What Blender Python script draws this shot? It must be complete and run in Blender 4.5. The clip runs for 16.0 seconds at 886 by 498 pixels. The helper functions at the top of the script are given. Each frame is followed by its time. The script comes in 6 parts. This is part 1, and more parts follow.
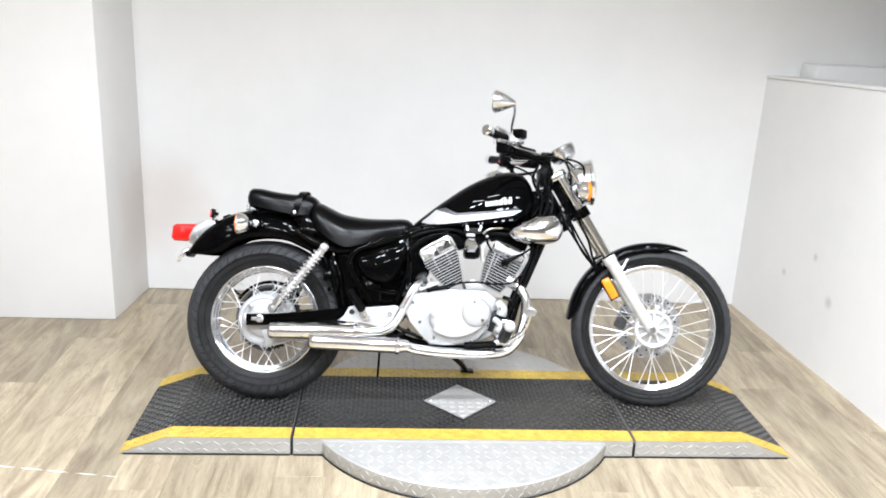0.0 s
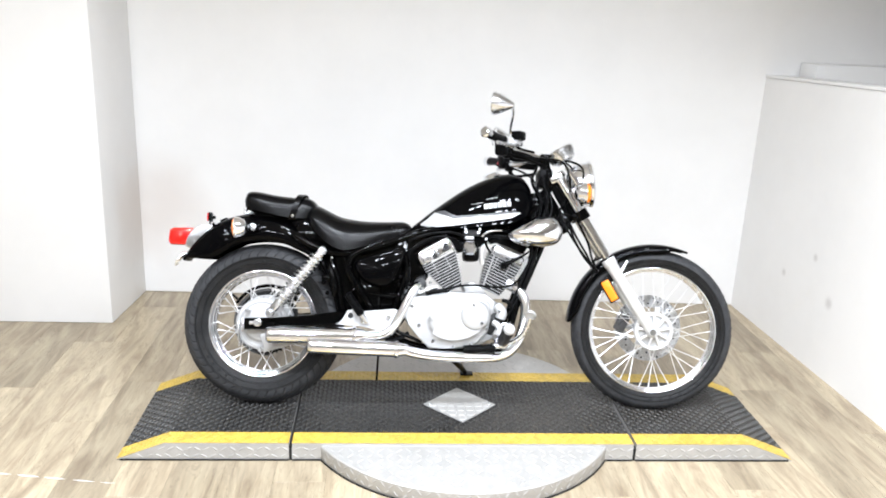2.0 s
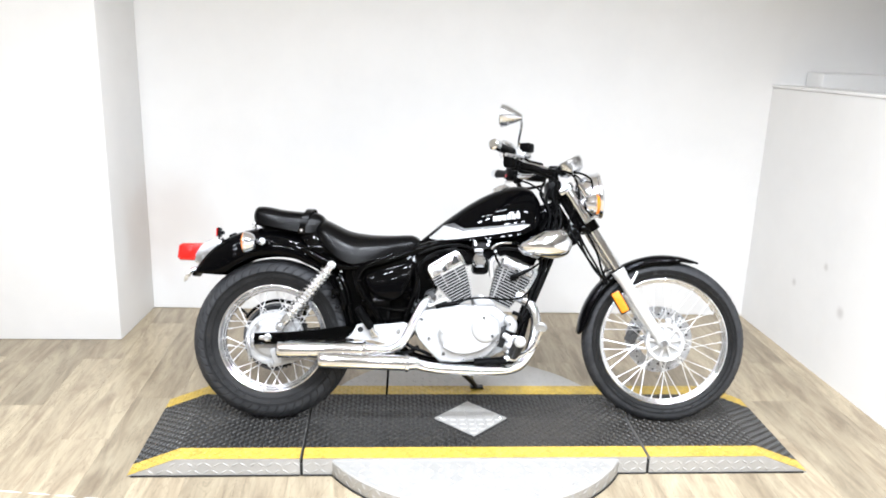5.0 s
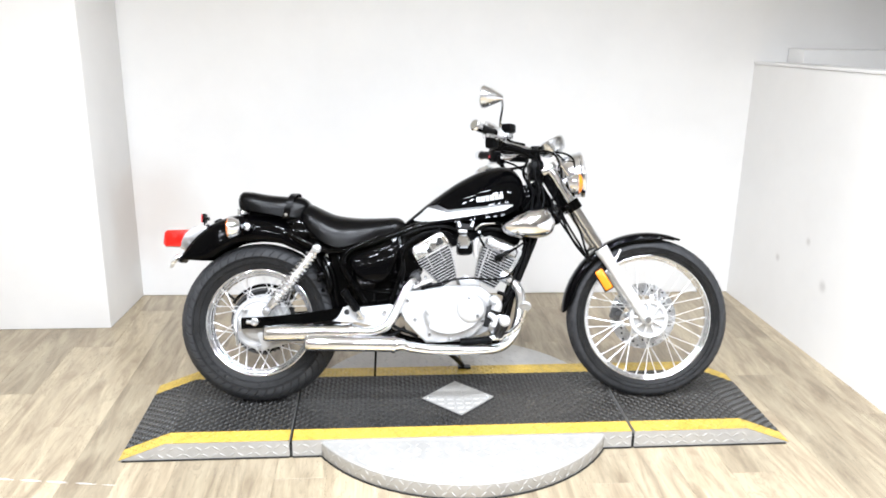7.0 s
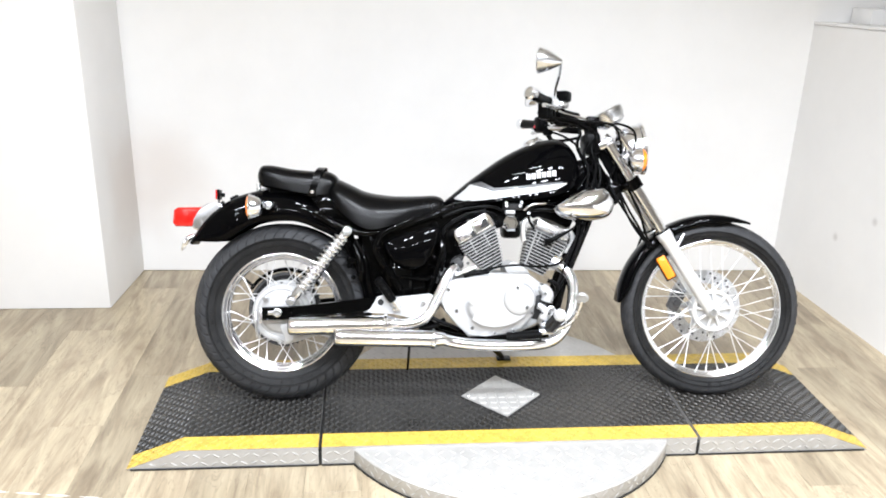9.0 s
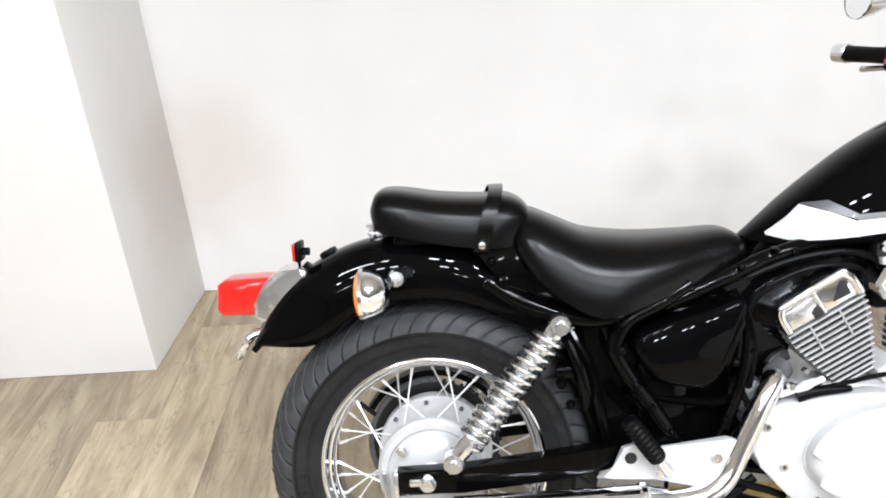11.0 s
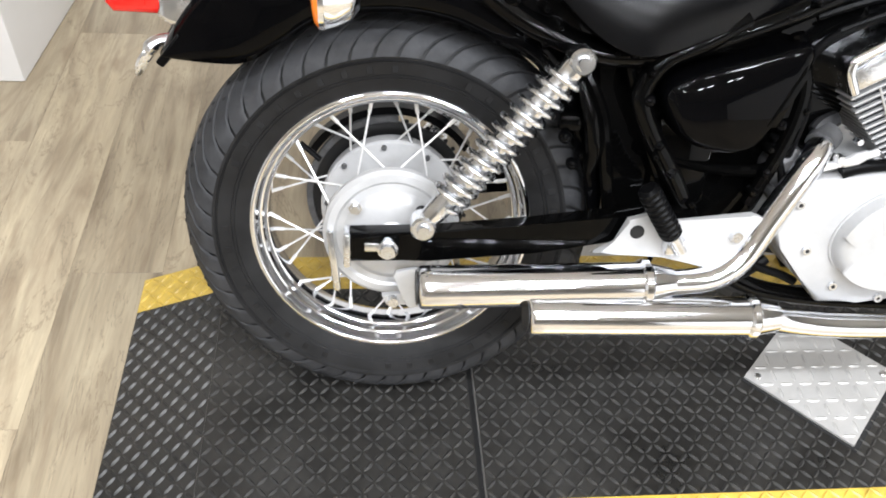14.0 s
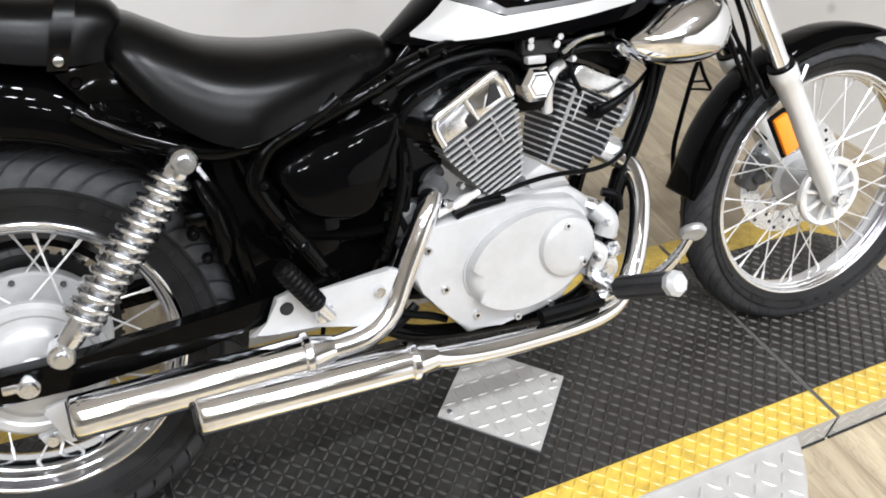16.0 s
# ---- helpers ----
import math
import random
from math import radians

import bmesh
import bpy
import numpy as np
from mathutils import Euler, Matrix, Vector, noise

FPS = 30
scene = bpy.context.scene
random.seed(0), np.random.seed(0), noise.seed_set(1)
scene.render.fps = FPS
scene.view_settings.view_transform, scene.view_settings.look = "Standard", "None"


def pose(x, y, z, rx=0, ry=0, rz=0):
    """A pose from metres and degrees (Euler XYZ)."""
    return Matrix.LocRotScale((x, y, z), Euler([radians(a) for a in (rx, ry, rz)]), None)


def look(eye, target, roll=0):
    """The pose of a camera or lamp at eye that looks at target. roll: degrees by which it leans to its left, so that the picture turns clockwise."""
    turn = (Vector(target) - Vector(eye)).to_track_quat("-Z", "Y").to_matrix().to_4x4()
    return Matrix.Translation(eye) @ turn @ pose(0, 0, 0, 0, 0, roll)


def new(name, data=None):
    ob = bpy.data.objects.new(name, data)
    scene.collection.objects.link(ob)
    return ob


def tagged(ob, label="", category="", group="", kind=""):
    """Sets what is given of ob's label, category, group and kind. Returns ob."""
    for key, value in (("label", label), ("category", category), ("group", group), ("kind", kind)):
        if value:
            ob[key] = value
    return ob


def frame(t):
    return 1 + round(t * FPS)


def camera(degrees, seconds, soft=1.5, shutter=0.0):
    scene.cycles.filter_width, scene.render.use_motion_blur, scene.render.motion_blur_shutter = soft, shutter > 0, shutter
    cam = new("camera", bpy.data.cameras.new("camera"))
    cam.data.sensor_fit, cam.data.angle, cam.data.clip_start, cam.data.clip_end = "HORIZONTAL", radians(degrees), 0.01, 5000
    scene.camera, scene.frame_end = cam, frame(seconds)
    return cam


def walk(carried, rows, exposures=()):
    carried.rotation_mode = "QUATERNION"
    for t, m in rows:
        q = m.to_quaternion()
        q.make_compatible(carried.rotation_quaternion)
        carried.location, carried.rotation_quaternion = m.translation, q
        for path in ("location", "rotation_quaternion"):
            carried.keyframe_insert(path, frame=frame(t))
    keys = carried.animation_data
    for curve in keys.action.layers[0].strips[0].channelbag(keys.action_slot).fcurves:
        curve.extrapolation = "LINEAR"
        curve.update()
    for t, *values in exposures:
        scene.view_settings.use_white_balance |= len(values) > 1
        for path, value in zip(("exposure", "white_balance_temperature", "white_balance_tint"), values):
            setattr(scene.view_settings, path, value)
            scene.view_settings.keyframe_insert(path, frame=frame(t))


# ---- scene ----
cam = camera(57.4, 16.0, soft=1.85)
PATH = [
    (0, (-0.321, -2.932, 1.576), (-0.172, -1.022, 1.001), 2.8),
    (0.5, (-0.33, -2.933, 1.586), (-0.175, -1.027, 1.001), 2.7),
    (1, (-0.328, -2.928, 1.592), (-0.181, -1.022, 1.005), 2.7),
    (1.5, (-0.324, -2.924, 1.591), (-0.169, -1.016, 1.013), 2.6),
    (2, (-0.323, -2.909, 1.588), (-0.169, -1.001, 1.009), 2.6),
    (2.5, (-0.32, -2.903, 1.579), (-0.183, -0.994, 1.001), 2.3),
    (3, (-0.317, -2.894, 1.579), (-0.182, -0.983, 1.004), 2.4),
    (3.2, (-0.303, -2.89, 1.579), (-0.162, -0.974, 1.024), 1.6),
    (5.3, (-0.342, -2.91, 1.579), (-0.203, -0.99, 1.034), 2.0),
    (5.5, (-0.333, -2.914, 1.566), (-0.204, -0.996, 1.013), 2.0),
    (6, (-0.327, -2.915, 1.563), (-0.163, -1.01, 0.977), 2.3),
    (6.5, (-0.322, -2.923, 1.567), (-0.153, -1.017, 0.982), 1.2),
    (7, (-0.307, -2.932, 1.575), (-0.149, -1.025, 0.994), 0.9),
    (7.5, (-0.308, -2.92, 1.578), (-0.143, -1.014, 0.994), 1.2),
    (8, (-0.31, -2.901, 1.564), (-0.134, -1.001, 0.963), 1.5),
    (8.2, (-0.324, -2.879, 1.57), (-0.151, -0.98, 0.967), 2.3),
    (10.3, (-0.681, -1.594, 1.441), (-0.554, 0.217, 0.600), -2.0),
    (10.5, (-0.680, -1.436, 1.409), (-0.672, 0.377, 0.565), -3.3),
    (11, (-0.699, -1.088, 1.418), (-0.739, 0.682, 0.488), -4.1),
    (11.5, (-0.797, -0.881, 1.404), (-0.666, 0.880, 0.464), -1.3),
    (12, (-0.823, -0.789, 1.375), (-0.739, 0.928, 0.354), 0.3),
    (12.5, (-0.821, -0.791, 1.325), (-0.716, 0.833, 0.163), 2.0),
    (13, (-0.817, -0.803, 1.282), (-0.679, 0.717, -0.010), 3.6),
    (13.5, (-0.816, -0.806, 1.247), (-0.643, 0.621, -0.142), 5.3),
    (14, (-0.813, -0.819, 1.226), (-0.614, 0.557, -0.213), 5.7),
    (14.5, (-0.793, -0.827, 1.226), (-0.473, 0.540, -0.199), 6.7),
    (15, (-0.761, -0.843, 1.232), (-0.256, 0.518, -0.144), 8.4),
    (15.5, (-0.720, -0.867, 1.241), (-0.047, 0.478, -0.074), 8.2),
    (16, (-0.683, -0.887, 1.263), (0.121, 0.467, 0.032), 7.6),
]
walk(cam, [(t, look(eye, target, roll)) for t, eye, target, roll in PATH],
     exposures=[(0, 0.12, 5740, 10), (1, 0.19, 5740, 10), (3.2, 0.25, 5740, 10), (5.5, 0.31, 5740, 10), (8.2, 0.30, 5780, 10), (10.5, 0.18, 5860, 11), (12, 0.22, 5900, 11), (13, 0.25, 5950, 11), (14.5, 0.00, 5950, 11), (16, -0.20, 5950, 11)])

# ---- light ----
world = bpy.data.worlds.new("world")
scene.world = world
world.use_nodes = True
world.node_tree.nodes["Background"].inputs[0].default_value = (1.0, 0.98, 0.95, 1)
world.node_tree.nodes["Background"].inputs[1].default_value = 0.05
scene.view_settings.exposure = 0.0

CEIL = 3.05
LAMPS = [(x, y) for x in (-1.75, -0.7, 0.25, 1.05) for y in (-4.1, -2.4, -1.3)]
LAMP_W = 15.4


# ---- materials ----
def mat(name, base, rough=0.5, metal=0.0, coat=0.0, vary=0.0, scale=20.0, bump=0.0, bump_scale=200.0, spec=0.5, trans=0.0, ior=1.45, rough_vary=0.0, wear=None):
    """A principled material with two scales of variation in its colour, roughness and relief."""
    m = bpy.data.materials.new(name)
    m.use_nodes = True
    nt = m.node_tree
    b = nt.nodes["Principled BSDF"]
    b.inputs["Base Color"].default_value = (*base, 1)
    b.inputs["Roughness"].default_value = rough
    b.inputs["Metallic"].default_value = metal
    b.inputs["Coat Weight"].default_value = coat
    b.inputs["Coat Roughness"].default_value = 0.03
    b.inputs["Specular IOR Level"].default_value = spec
    b.inputs["Transmission Weight"].default_value = trans
    b.inputs["IOR"].default_value = ior
    tc = nt.nodes.new("ShaderNodeTexCoord")
    if vary or rough_vary:
        n1 = nt.nodes.new("ShaderNodeTexNoise")
        n1.inputs["Scale"].default_value = scale
        n1.inputs["Detail"].default_value = 6
        n1.inputs["Roughness"].default_value = 0.65
        nt.links.new(tc.outputs["Object"], n1.inputs["Vector"])
        if vary:
            mix = nt.nodes.new("ShaderNodeMix")
            mix.data_type = "RGBA"
            dark = wear or tuple(c * (1 - vary) for c in base)
            light = tuple(min(1, c * (1 + vary * 0.6)) for c in base)
            mix.inputs[6].default_value = (*dark, 1)
            mix.inputs[7].default_value = (*light, 1)
            ramp = nt.nodes.new("ShaderNodeValToRGB")
            ramp.color_ramp.elements[0].position = 0.3
            ramp.color_ramp.elements[1].position = 0.62
            nt.links.new(n1.outputs["Fac"], ramp.inputs[0])
            nt.links.new(ramp.outputs[0], mix.inputs[0])
            nt.links.new(mix.outputs[2], b.inputs["Base Color"])
        if rough_vary:
            mr = nt.nodes.new("ShaderNodeMapRange")
            mr.inputs[1].default_value, mr.inputs[2].default_value = 0.3, 0.7
            mr.inputs[3].default_value, mr.inputs[4].default_value = max(0, rough - rough_vary), rough + rough_vary
            nt.links.new(n1.outputs["Fac"], mr.inputs[0])
            nt.links.new(mr.outputs[0], b.inputs["Roughness"])
    if bump:
        n2 = nt.nodes.new("ShaderNodeTexNoise")
        n2.inputs["Scale"].default_value = bump_scale
        n2.inputs["Detail"].default_value = 4
        nt.links.new(tc.outputs["Object"], n2.inputs["Vector"])
        bp = nt.nodes.new("ShaderNodeBump")
        bp.inputs["Strength"].default_value = bump
        bp.inputs["Distance"].default_value = 0.002
        nt.links.new(n2.outputs["Fac"], bp.inputs["Height"])
        nt.links.new(bp.outputs[0], b.inputs["Normal"])
    return m


def plank_mat():
    m = bpy.data.materials.new("vinyl_plank")
    m.use_nodes = True
    nt = m.node_tree
    b = nt.nodes["Principled BSDF"]
    N = nt.nodes.new
    tc, oi = N("ShaderNodeTexCoord"), N("ShaderNodeObjectInfo")
    off = N("ShaderNodeVectorMath"); off.operation = "SCALE"
    off.inputs[0].default_value = (37.0, 53.0, 11.0)
    nt.links.new(oi.outputs["Random"], off.inputs[3])
    add = N("ShaderNodeVectorMath")
    nt.links.new(tc.outputs["Object"], add.inputs[0]); nt.links.new(off.outputs[0], add.inputs[1])
    def noise_at(sx, sy, detail, dist=0.0):
        mp = N("ShaderNodeMapping"); mp.inputs["Scale"].default_value = (sx, sy, 1)
        nt.links.new(add.outputs[0], mp.inputs[0])
        n = N("ShaderNodeTexNoise"); n.inputs["Scale"].default_value = 1; n.inputs["Detail"].default_value = detail; n.inputs["Distortion"].default_value = dist
        n.inputs["Roughness"].default_value = 0.62
        nt.links.new(mp.outputs[0], n.inputs["Vector"])
        return n
    broad, grain, fine = noise_at(11, 1.5, 5, 1.6), noise_at(46, 3.0, 6, 0.5), noise_at(240, 9, 3)
    ramp = N("ShaderNodeValToRGB")
    e = ramp.color_ramp.elements
    e[0].position, e[0].color = 0.31, (0.233, 0.183, 0.121, 1)
    e[1].position, e[1].color = 0.69, (0.472, 0.400, 0.274, 1)
    k = ramp.color_ramp.elements.new(0.5); k.color = (0.373, 0.309, 0.210, 1)
    nt.links.new(broad.outputs["Fac"], ramp.inputs[0])
    g = N("ShaderNodeMix"); g.data_type = "RGBA"; g.blend_type = "OVERLAY"; g.inputs[0].default_value = 0.26
    nt.links.new(ramp.outputs[0], g.inputs[6]); nt.links.new(grain.outputs["Fac"], g.inputs[7])
    g2 = N("ShaderNodeMix"); g2.data_type = "RGBA"; g2.blend_type = "OVERLAY"; g2.inputs[0].default_value = 0.20
    nt.links.new(g.outputs[2], g2.inputs[6]); nt.links.new(fine.outputs["Fac"], g2.inputs[7])
    knot = noise_at(8, 1.3, 7, 2.2)
    kr = N("ShaderNodeMapRange"); kr.inputs[1].default_value, kr.inputs[2].default_value = 0.54, 0.68
    kr.inputs[3].default_value, kr.inputs[4].default_value = 0.0, 0.50
    nt.links.new(knot.outputs["Fac"], kr.inputs[0])
    g3 = N("ShaderNodeMix"); g3.data_type = "RGBA"; g3.inputs[7].default_value = (0.19, 0.135, 0.085, 1)
    nt.links.new(kr.outputs[0], g3.inputs[0]); nt.links.new(g2.outputs[2], g3.inputs[6])
    off2 = N("ShaderNodeMath"); off2.operation = "SUBTRACT"; off2.inputs[1].default_value = 0.47
    nt.links.new(knot.outputs["Fac"], off2.inputs[0])
    ab = N("ShaderNodeMath"); ab.operation = "ABSOLUTE"
    nt.links.new(off2.outputs[0], ab.inputs[0])
    cr = N("ShaderNodeMapRange"); cr.inputs[1].default_value, cr.inputs[2].default_value = 0.002, 0.010
    cr.inputs[3].default_value, cr.inputs[4].default_value = 0.42, 0.0
    nt.links.new(ab.outputs[0], cr.inputs[0])
    g4 = N("ShaderNodeMix"); g4.data_type = "RGBA"; g4.inputs[7].default_value = (0.13, 0.095, 0.06, 1)
    nt.links.new(cr.outputs[0], g4.inputs[0]); nt.links.new(g3.outputs[2], g4.inputs[6])
    hsv = N("ShaderNodeHueSaturation")
    mr = N("ShaderNodeMapRange"); mr.inputs[3].default_value, mr.inputs[4].default_value = 0.76, 1.10
    nt.links.new(oi.outputs["Random"], mr.inputs[0]); nt.links.new(mr.outputs[0], hsv.inputs["Value"])
    nt.links.new(g4.outputs[2], hsv.inputs["Color"])
    nt.links.new(hsv.outputs[0], b.inputs["Base Color"])
    b.inputs["Roughness"].default_value = 0.34
    bp = N("ShaderNodeBump"); bp.inputs["Strength"].default_value = 0.12; bp.inputs["Distance"].default_value = 0.002
    nt.links.new(grain.outputs["Fac"], bp.inputs["Height"]); nt.links.new(bp.outputs[0], b.inputs["Normal"])
    return m


M = {}
M["wall"] = mat("white_wall_paint", (0.80, 0.79, 0.775), 0.75, vary=0.03, scale=2.2, bump=0.05, bump_scale=320)
def smudge_or_shade(m, centre, radius, tint, most=0.28, warp=0.35):
    """A soft patch of its own shape mixed into the base colour, for dirt and for painted shading."""
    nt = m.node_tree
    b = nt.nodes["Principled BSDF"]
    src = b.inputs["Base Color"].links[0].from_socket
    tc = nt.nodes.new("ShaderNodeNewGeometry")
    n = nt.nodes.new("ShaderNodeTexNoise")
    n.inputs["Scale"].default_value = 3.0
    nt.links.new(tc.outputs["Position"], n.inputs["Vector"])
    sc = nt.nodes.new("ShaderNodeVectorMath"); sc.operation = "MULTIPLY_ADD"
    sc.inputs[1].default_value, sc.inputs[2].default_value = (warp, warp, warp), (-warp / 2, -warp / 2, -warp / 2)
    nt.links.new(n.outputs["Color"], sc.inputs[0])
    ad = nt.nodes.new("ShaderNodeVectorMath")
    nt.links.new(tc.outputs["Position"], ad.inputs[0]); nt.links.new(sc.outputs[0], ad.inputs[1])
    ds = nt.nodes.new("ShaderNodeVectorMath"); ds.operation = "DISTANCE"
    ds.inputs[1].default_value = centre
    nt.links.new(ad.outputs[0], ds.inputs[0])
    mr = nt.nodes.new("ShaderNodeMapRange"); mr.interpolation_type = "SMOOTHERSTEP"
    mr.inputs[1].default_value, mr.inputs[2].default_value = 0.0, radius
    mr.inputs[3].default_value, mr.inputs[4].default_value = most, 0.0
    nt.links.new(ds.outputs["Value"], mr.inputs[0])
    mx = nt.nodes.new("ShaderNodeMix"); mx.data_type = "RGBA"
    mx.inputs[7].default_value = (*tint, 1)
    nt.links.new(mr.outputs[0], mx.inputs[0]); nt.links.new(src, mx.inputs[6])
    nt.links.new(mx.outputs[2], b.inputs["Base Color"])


# brownish shading around the wall corner, painted into the wall colour
smudge_or_shade(M["wall"], (-1.54, 1.32, 0.48), 0.46, (0.52, 0.41, 0.33), 0.33)
for spot, reach in (((1.714, 0.848, 0.366), 0.030), ((1.728, 0.437, 0.352), 0.045), ((1.722, 0.60, 0.52), 0.03)):
    smudge_or_shade(M["wall"], spot, reach, (0.40, 0.375, 0.35), 0.45, 0.02)
M["ceiling"] = mat("ceiling_paint", (0.80, 0.795, 0.785), 0.9, vary=0.08, scale=3)
# for the walls out of view; greyed to tune the reflections in the chrome
M["shop_wall"] = mat("unseen_wall_paint", (0.60, 0.595, 0.585), 0.8, vary=0.06, scale=2)
M["plank"] = plank_mat()
M["underlay"] = mat("floor_underlay", (0.09, 0.07, 0.05), 0.9)
M["tread_black"] = mat("black_tread_paint", (0.014, 0.0132, 0.0118), 0.36, spec=0.60, vary=0.55, scale=9, bump=0.25, bump_scale=400, rough_vary=0.12)
for spot, reach in (((0.62, -0.05, 0.07), 0.60), ((1.05, -0.10, 0.04), 0.55), ((0.30, -0.22, 0.07), 0.45), ((-1.16, 0.0, 0.03), 0.28)):
    smudge_or_shade(M["tread_black"], spot, reach, (0.046, 0.041, 0.034), 0.25)
M["lug_black"] = mat("worn_black_lug", (0.034, 0.0332, 0.0318), 0.42, vary=0.5, scale=60, spec=0.55, metal=0.1)
for spot, reach in (((0.62, -0.05, 0.07), 0.60), ((1.05, -0.10, 0.04), 0.55), ((0.30, -0.22, 0.07), 0.45), ((-1.16, 0.0, 0.03), 0.28)):
    smudge_or_shade(M["lug_black"], spot, reach, (0.046, 0.041, 0.034), 0.45)
M["tread_yellow"] = mat("yellow_safety_paint", (0.50, 0.345, 0.052), 0.36, spec=0.7, vary=0.26, scale=34, bump=0.2, bump_scale=300)
M["tread_alu"] = mat("aluminium_tread_plate", (0.46, 0.45, 0.432), 0.52, metal=0.45, vary=0.08, scale=22, rough_vary=0.06, bump=0.1, bump_scale=500)
M["gap"] = mat("dark_joint_black", (0.010, 0.010, 0.010), 0.8)
M["paint"] = mat("black_gloss_paint", (0.0012, 0.0012, 0.0014), 0.022, rough_vary=0.01, scale=6, spec=0.09)
M["frame"] = mat("black_frame_enamel", (0.0012, 0.0012, 0.0012), 0.06, rough_vary=0.02, scale=12, spec=0.12)
M["matt_black"] = mat("matt_black_plastic", (0.0022, 0.0022, 0.0024), 0.34, spec=0.08, bump=0.1, bump_scale=600, vary=0.3, scale=40)
M["vinyl"] = mat("black_seat_vinyl", (0.0012, 0.0012, 0.0014), 0.25, spec=0.20, vary=0.2, scale=8, rough_vary=0.03, bump=0.05, bump_scale=700)
M["rubber"] = mat("tyre_rubber", (0.012, 0.012, 0.0123), 0.50, spec=0.20, bump=0.12, bump_scale=500, vary=0.4, scale=18, rough_vary=0.08)
M["tread_rubber"] = mat("dusty_tread_rubber", (0.031, 0.0315, 0.0335), 0.60, spec=0.28, bump=0.2, bump_scale=400, vary=0.3, scale=30)
M["chrome"] = mat("chrome_plate", (0.83, 0.845, 0.88), 0.085, metal=1.0, rough_vary=0.015, scale=18)
M["steel"] = mat("bright_steel", (0.76, 0.775, 0.80), 0.24, metal=1.0, rough_vary=0.08, scale=40)
M["alu"] = mat("silver_engine_paint", (0.455, 0.455, 0.455), 0.37, metal=0.25, vary=0.07, scale=25, bump=0.05, bump_scale=900)
M["fork_grey"] = mat("grey_fork_paint", (0.62, 0.62, 0.61), 0.32, metal=0.25, vary=0.05, scale=20, coat=0.3)
M["pad_grey"] = mat("worn_grey_metal", (0.36, 0.36, 0.355), 0.42, metal=0.5, vary=0.2, scale=40)
M["fin"] = mat("cast_fin_metal", (0.46, 0.46, 0.46), 0.32, metal=0.55, vary=0.14, scale=40)
M["spoke"] = mat("bright_spoke_wire", (0.80, 0.80, 0.80), 0.28, metal=0.55, vary=0.06, scale=50)
M["cast_grey"] = mat("grey_cast_metal", (0.085, 0.085, 0.087), 0.45, metal=0.4, vary=0.35, scale=45)
M["engine_dark"] = mat("dark_cast_metal", (0.02, 0.02, 0.021), 0.5, metal=0.4, vary=0.4, scale=30)
M["red"] = mat("red_lens", (0.75, 0.012, 0.006), 0.12, coat=0.6, trans=0.25, vary=0.1, scale=30)
M["amber"] = mat("amber_lens", (0.95, 0.24, 0.01), 0.15, coat=0.5, vary=0.1, scale=40)
M["orange"] = mat("orange_reflector", (0.88, 0.26, 0.008), 0.2, coat=0.4, bump=0.3, bump_scale=900)
M["glass"] = mat("clear_lens", (0.95, 0.95, 0.95), 0.04, trans=1.0, ior=1.45)
M["mirror"] = mat("mirror_glass", (0.92, 0.92, 0.93), 0.01, metal=1.0)
M["silver_decal"] = mat("silver_tank_stripe", (0.52, 0.52, 0.515), 0.34, metal=0.3, coat=0.15)
M["grey_decal"] = mat("grey_tank_stripe", (0.085, 0.085, 0.09), 0.34, metal=0.2, coat=0.15)
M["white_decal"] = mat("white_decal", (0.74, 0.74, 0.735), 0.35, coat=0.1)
M["switch_red"] = mat("red_switch", (0.6, 0.04, 0.05), 0.4)
M["black_bare"] = mat("black_oxide_steel", (0.02, 0.02, 0.02), 0.35, metal=0.6)


# ---- geometry helpers ----
def V(*a):
    return Vector(a)


def finish(name, bm, material, sharp=35.0):
    bmesh.ops.recalc_face_normals(bm, faces=bm.faces)
    lim = radians(sharp)
    for e in bm.edges:
        if len(e.link_faces) == 2 and e.calc_face_angle(0) > lim:
            e.smooth = False
    for f in bm.faces:
        f.smooth = True
    me = bpy.data.meshes.new(name)
    bm.to_mesh(me)
    bm.free()
    for k in material if isinstance(material, (list, tuple)) else [material]:
        me.materials.append(M[k])
    return me


def part(name, bm, material, parent=None, label="", m=None, sharp=35.0):
    """Links a bmesh (or a ready mesh) as one mesh object under a thing or a part."""
    me = finish(name, bm, material, sharp) if isinstance(bm, bmesh.types.BMesh) else bm
    ob = new(name, me)
    ob.parent = parent
    if m is not None:
        ob.matrix_basis = m
    if label:
        tagged(ob, label)
    return ob


def smooth_path(pts, sub=6):
    P = [Vector(p) for p in pts]
    if sub <= 1:
        return P
    out = []
    for i in range(len(P) - 1):
        p0, p1, p2, p3 = P[max(i - 1, 0)], P[i], P[i + 1], P[min(i + 2, len(P) - 1)]
        for k in range(sub):
            t = k / sub
            out.append(0.5 * ((2 * p1) + (p2 - p0) * t + (2 * p0 - 5 * p1 + 4 * p2 - p3) * t * t + (3 * p1 - p0 - 3 * p2 + p3) * t ** 3))
    out.append(P[-1])
    return out


def skin(bm, rings, caps=True, loop=True):
    vs = [[bm.verts.new(p) for p in r] for r in rings]
    n = len(vs[0])
    for a, b in zip(vs, vs[1:]):
        for i in range(n if loop else n - 1):
            j = (i + 1) % n
            bm.faces.new((a[i], a[j], b[j], b[i]))
    if caps and loop:
        bm.faces.new(vs[0])
        bm.faces.new(list(reversed(vs[-1])))
    return vs


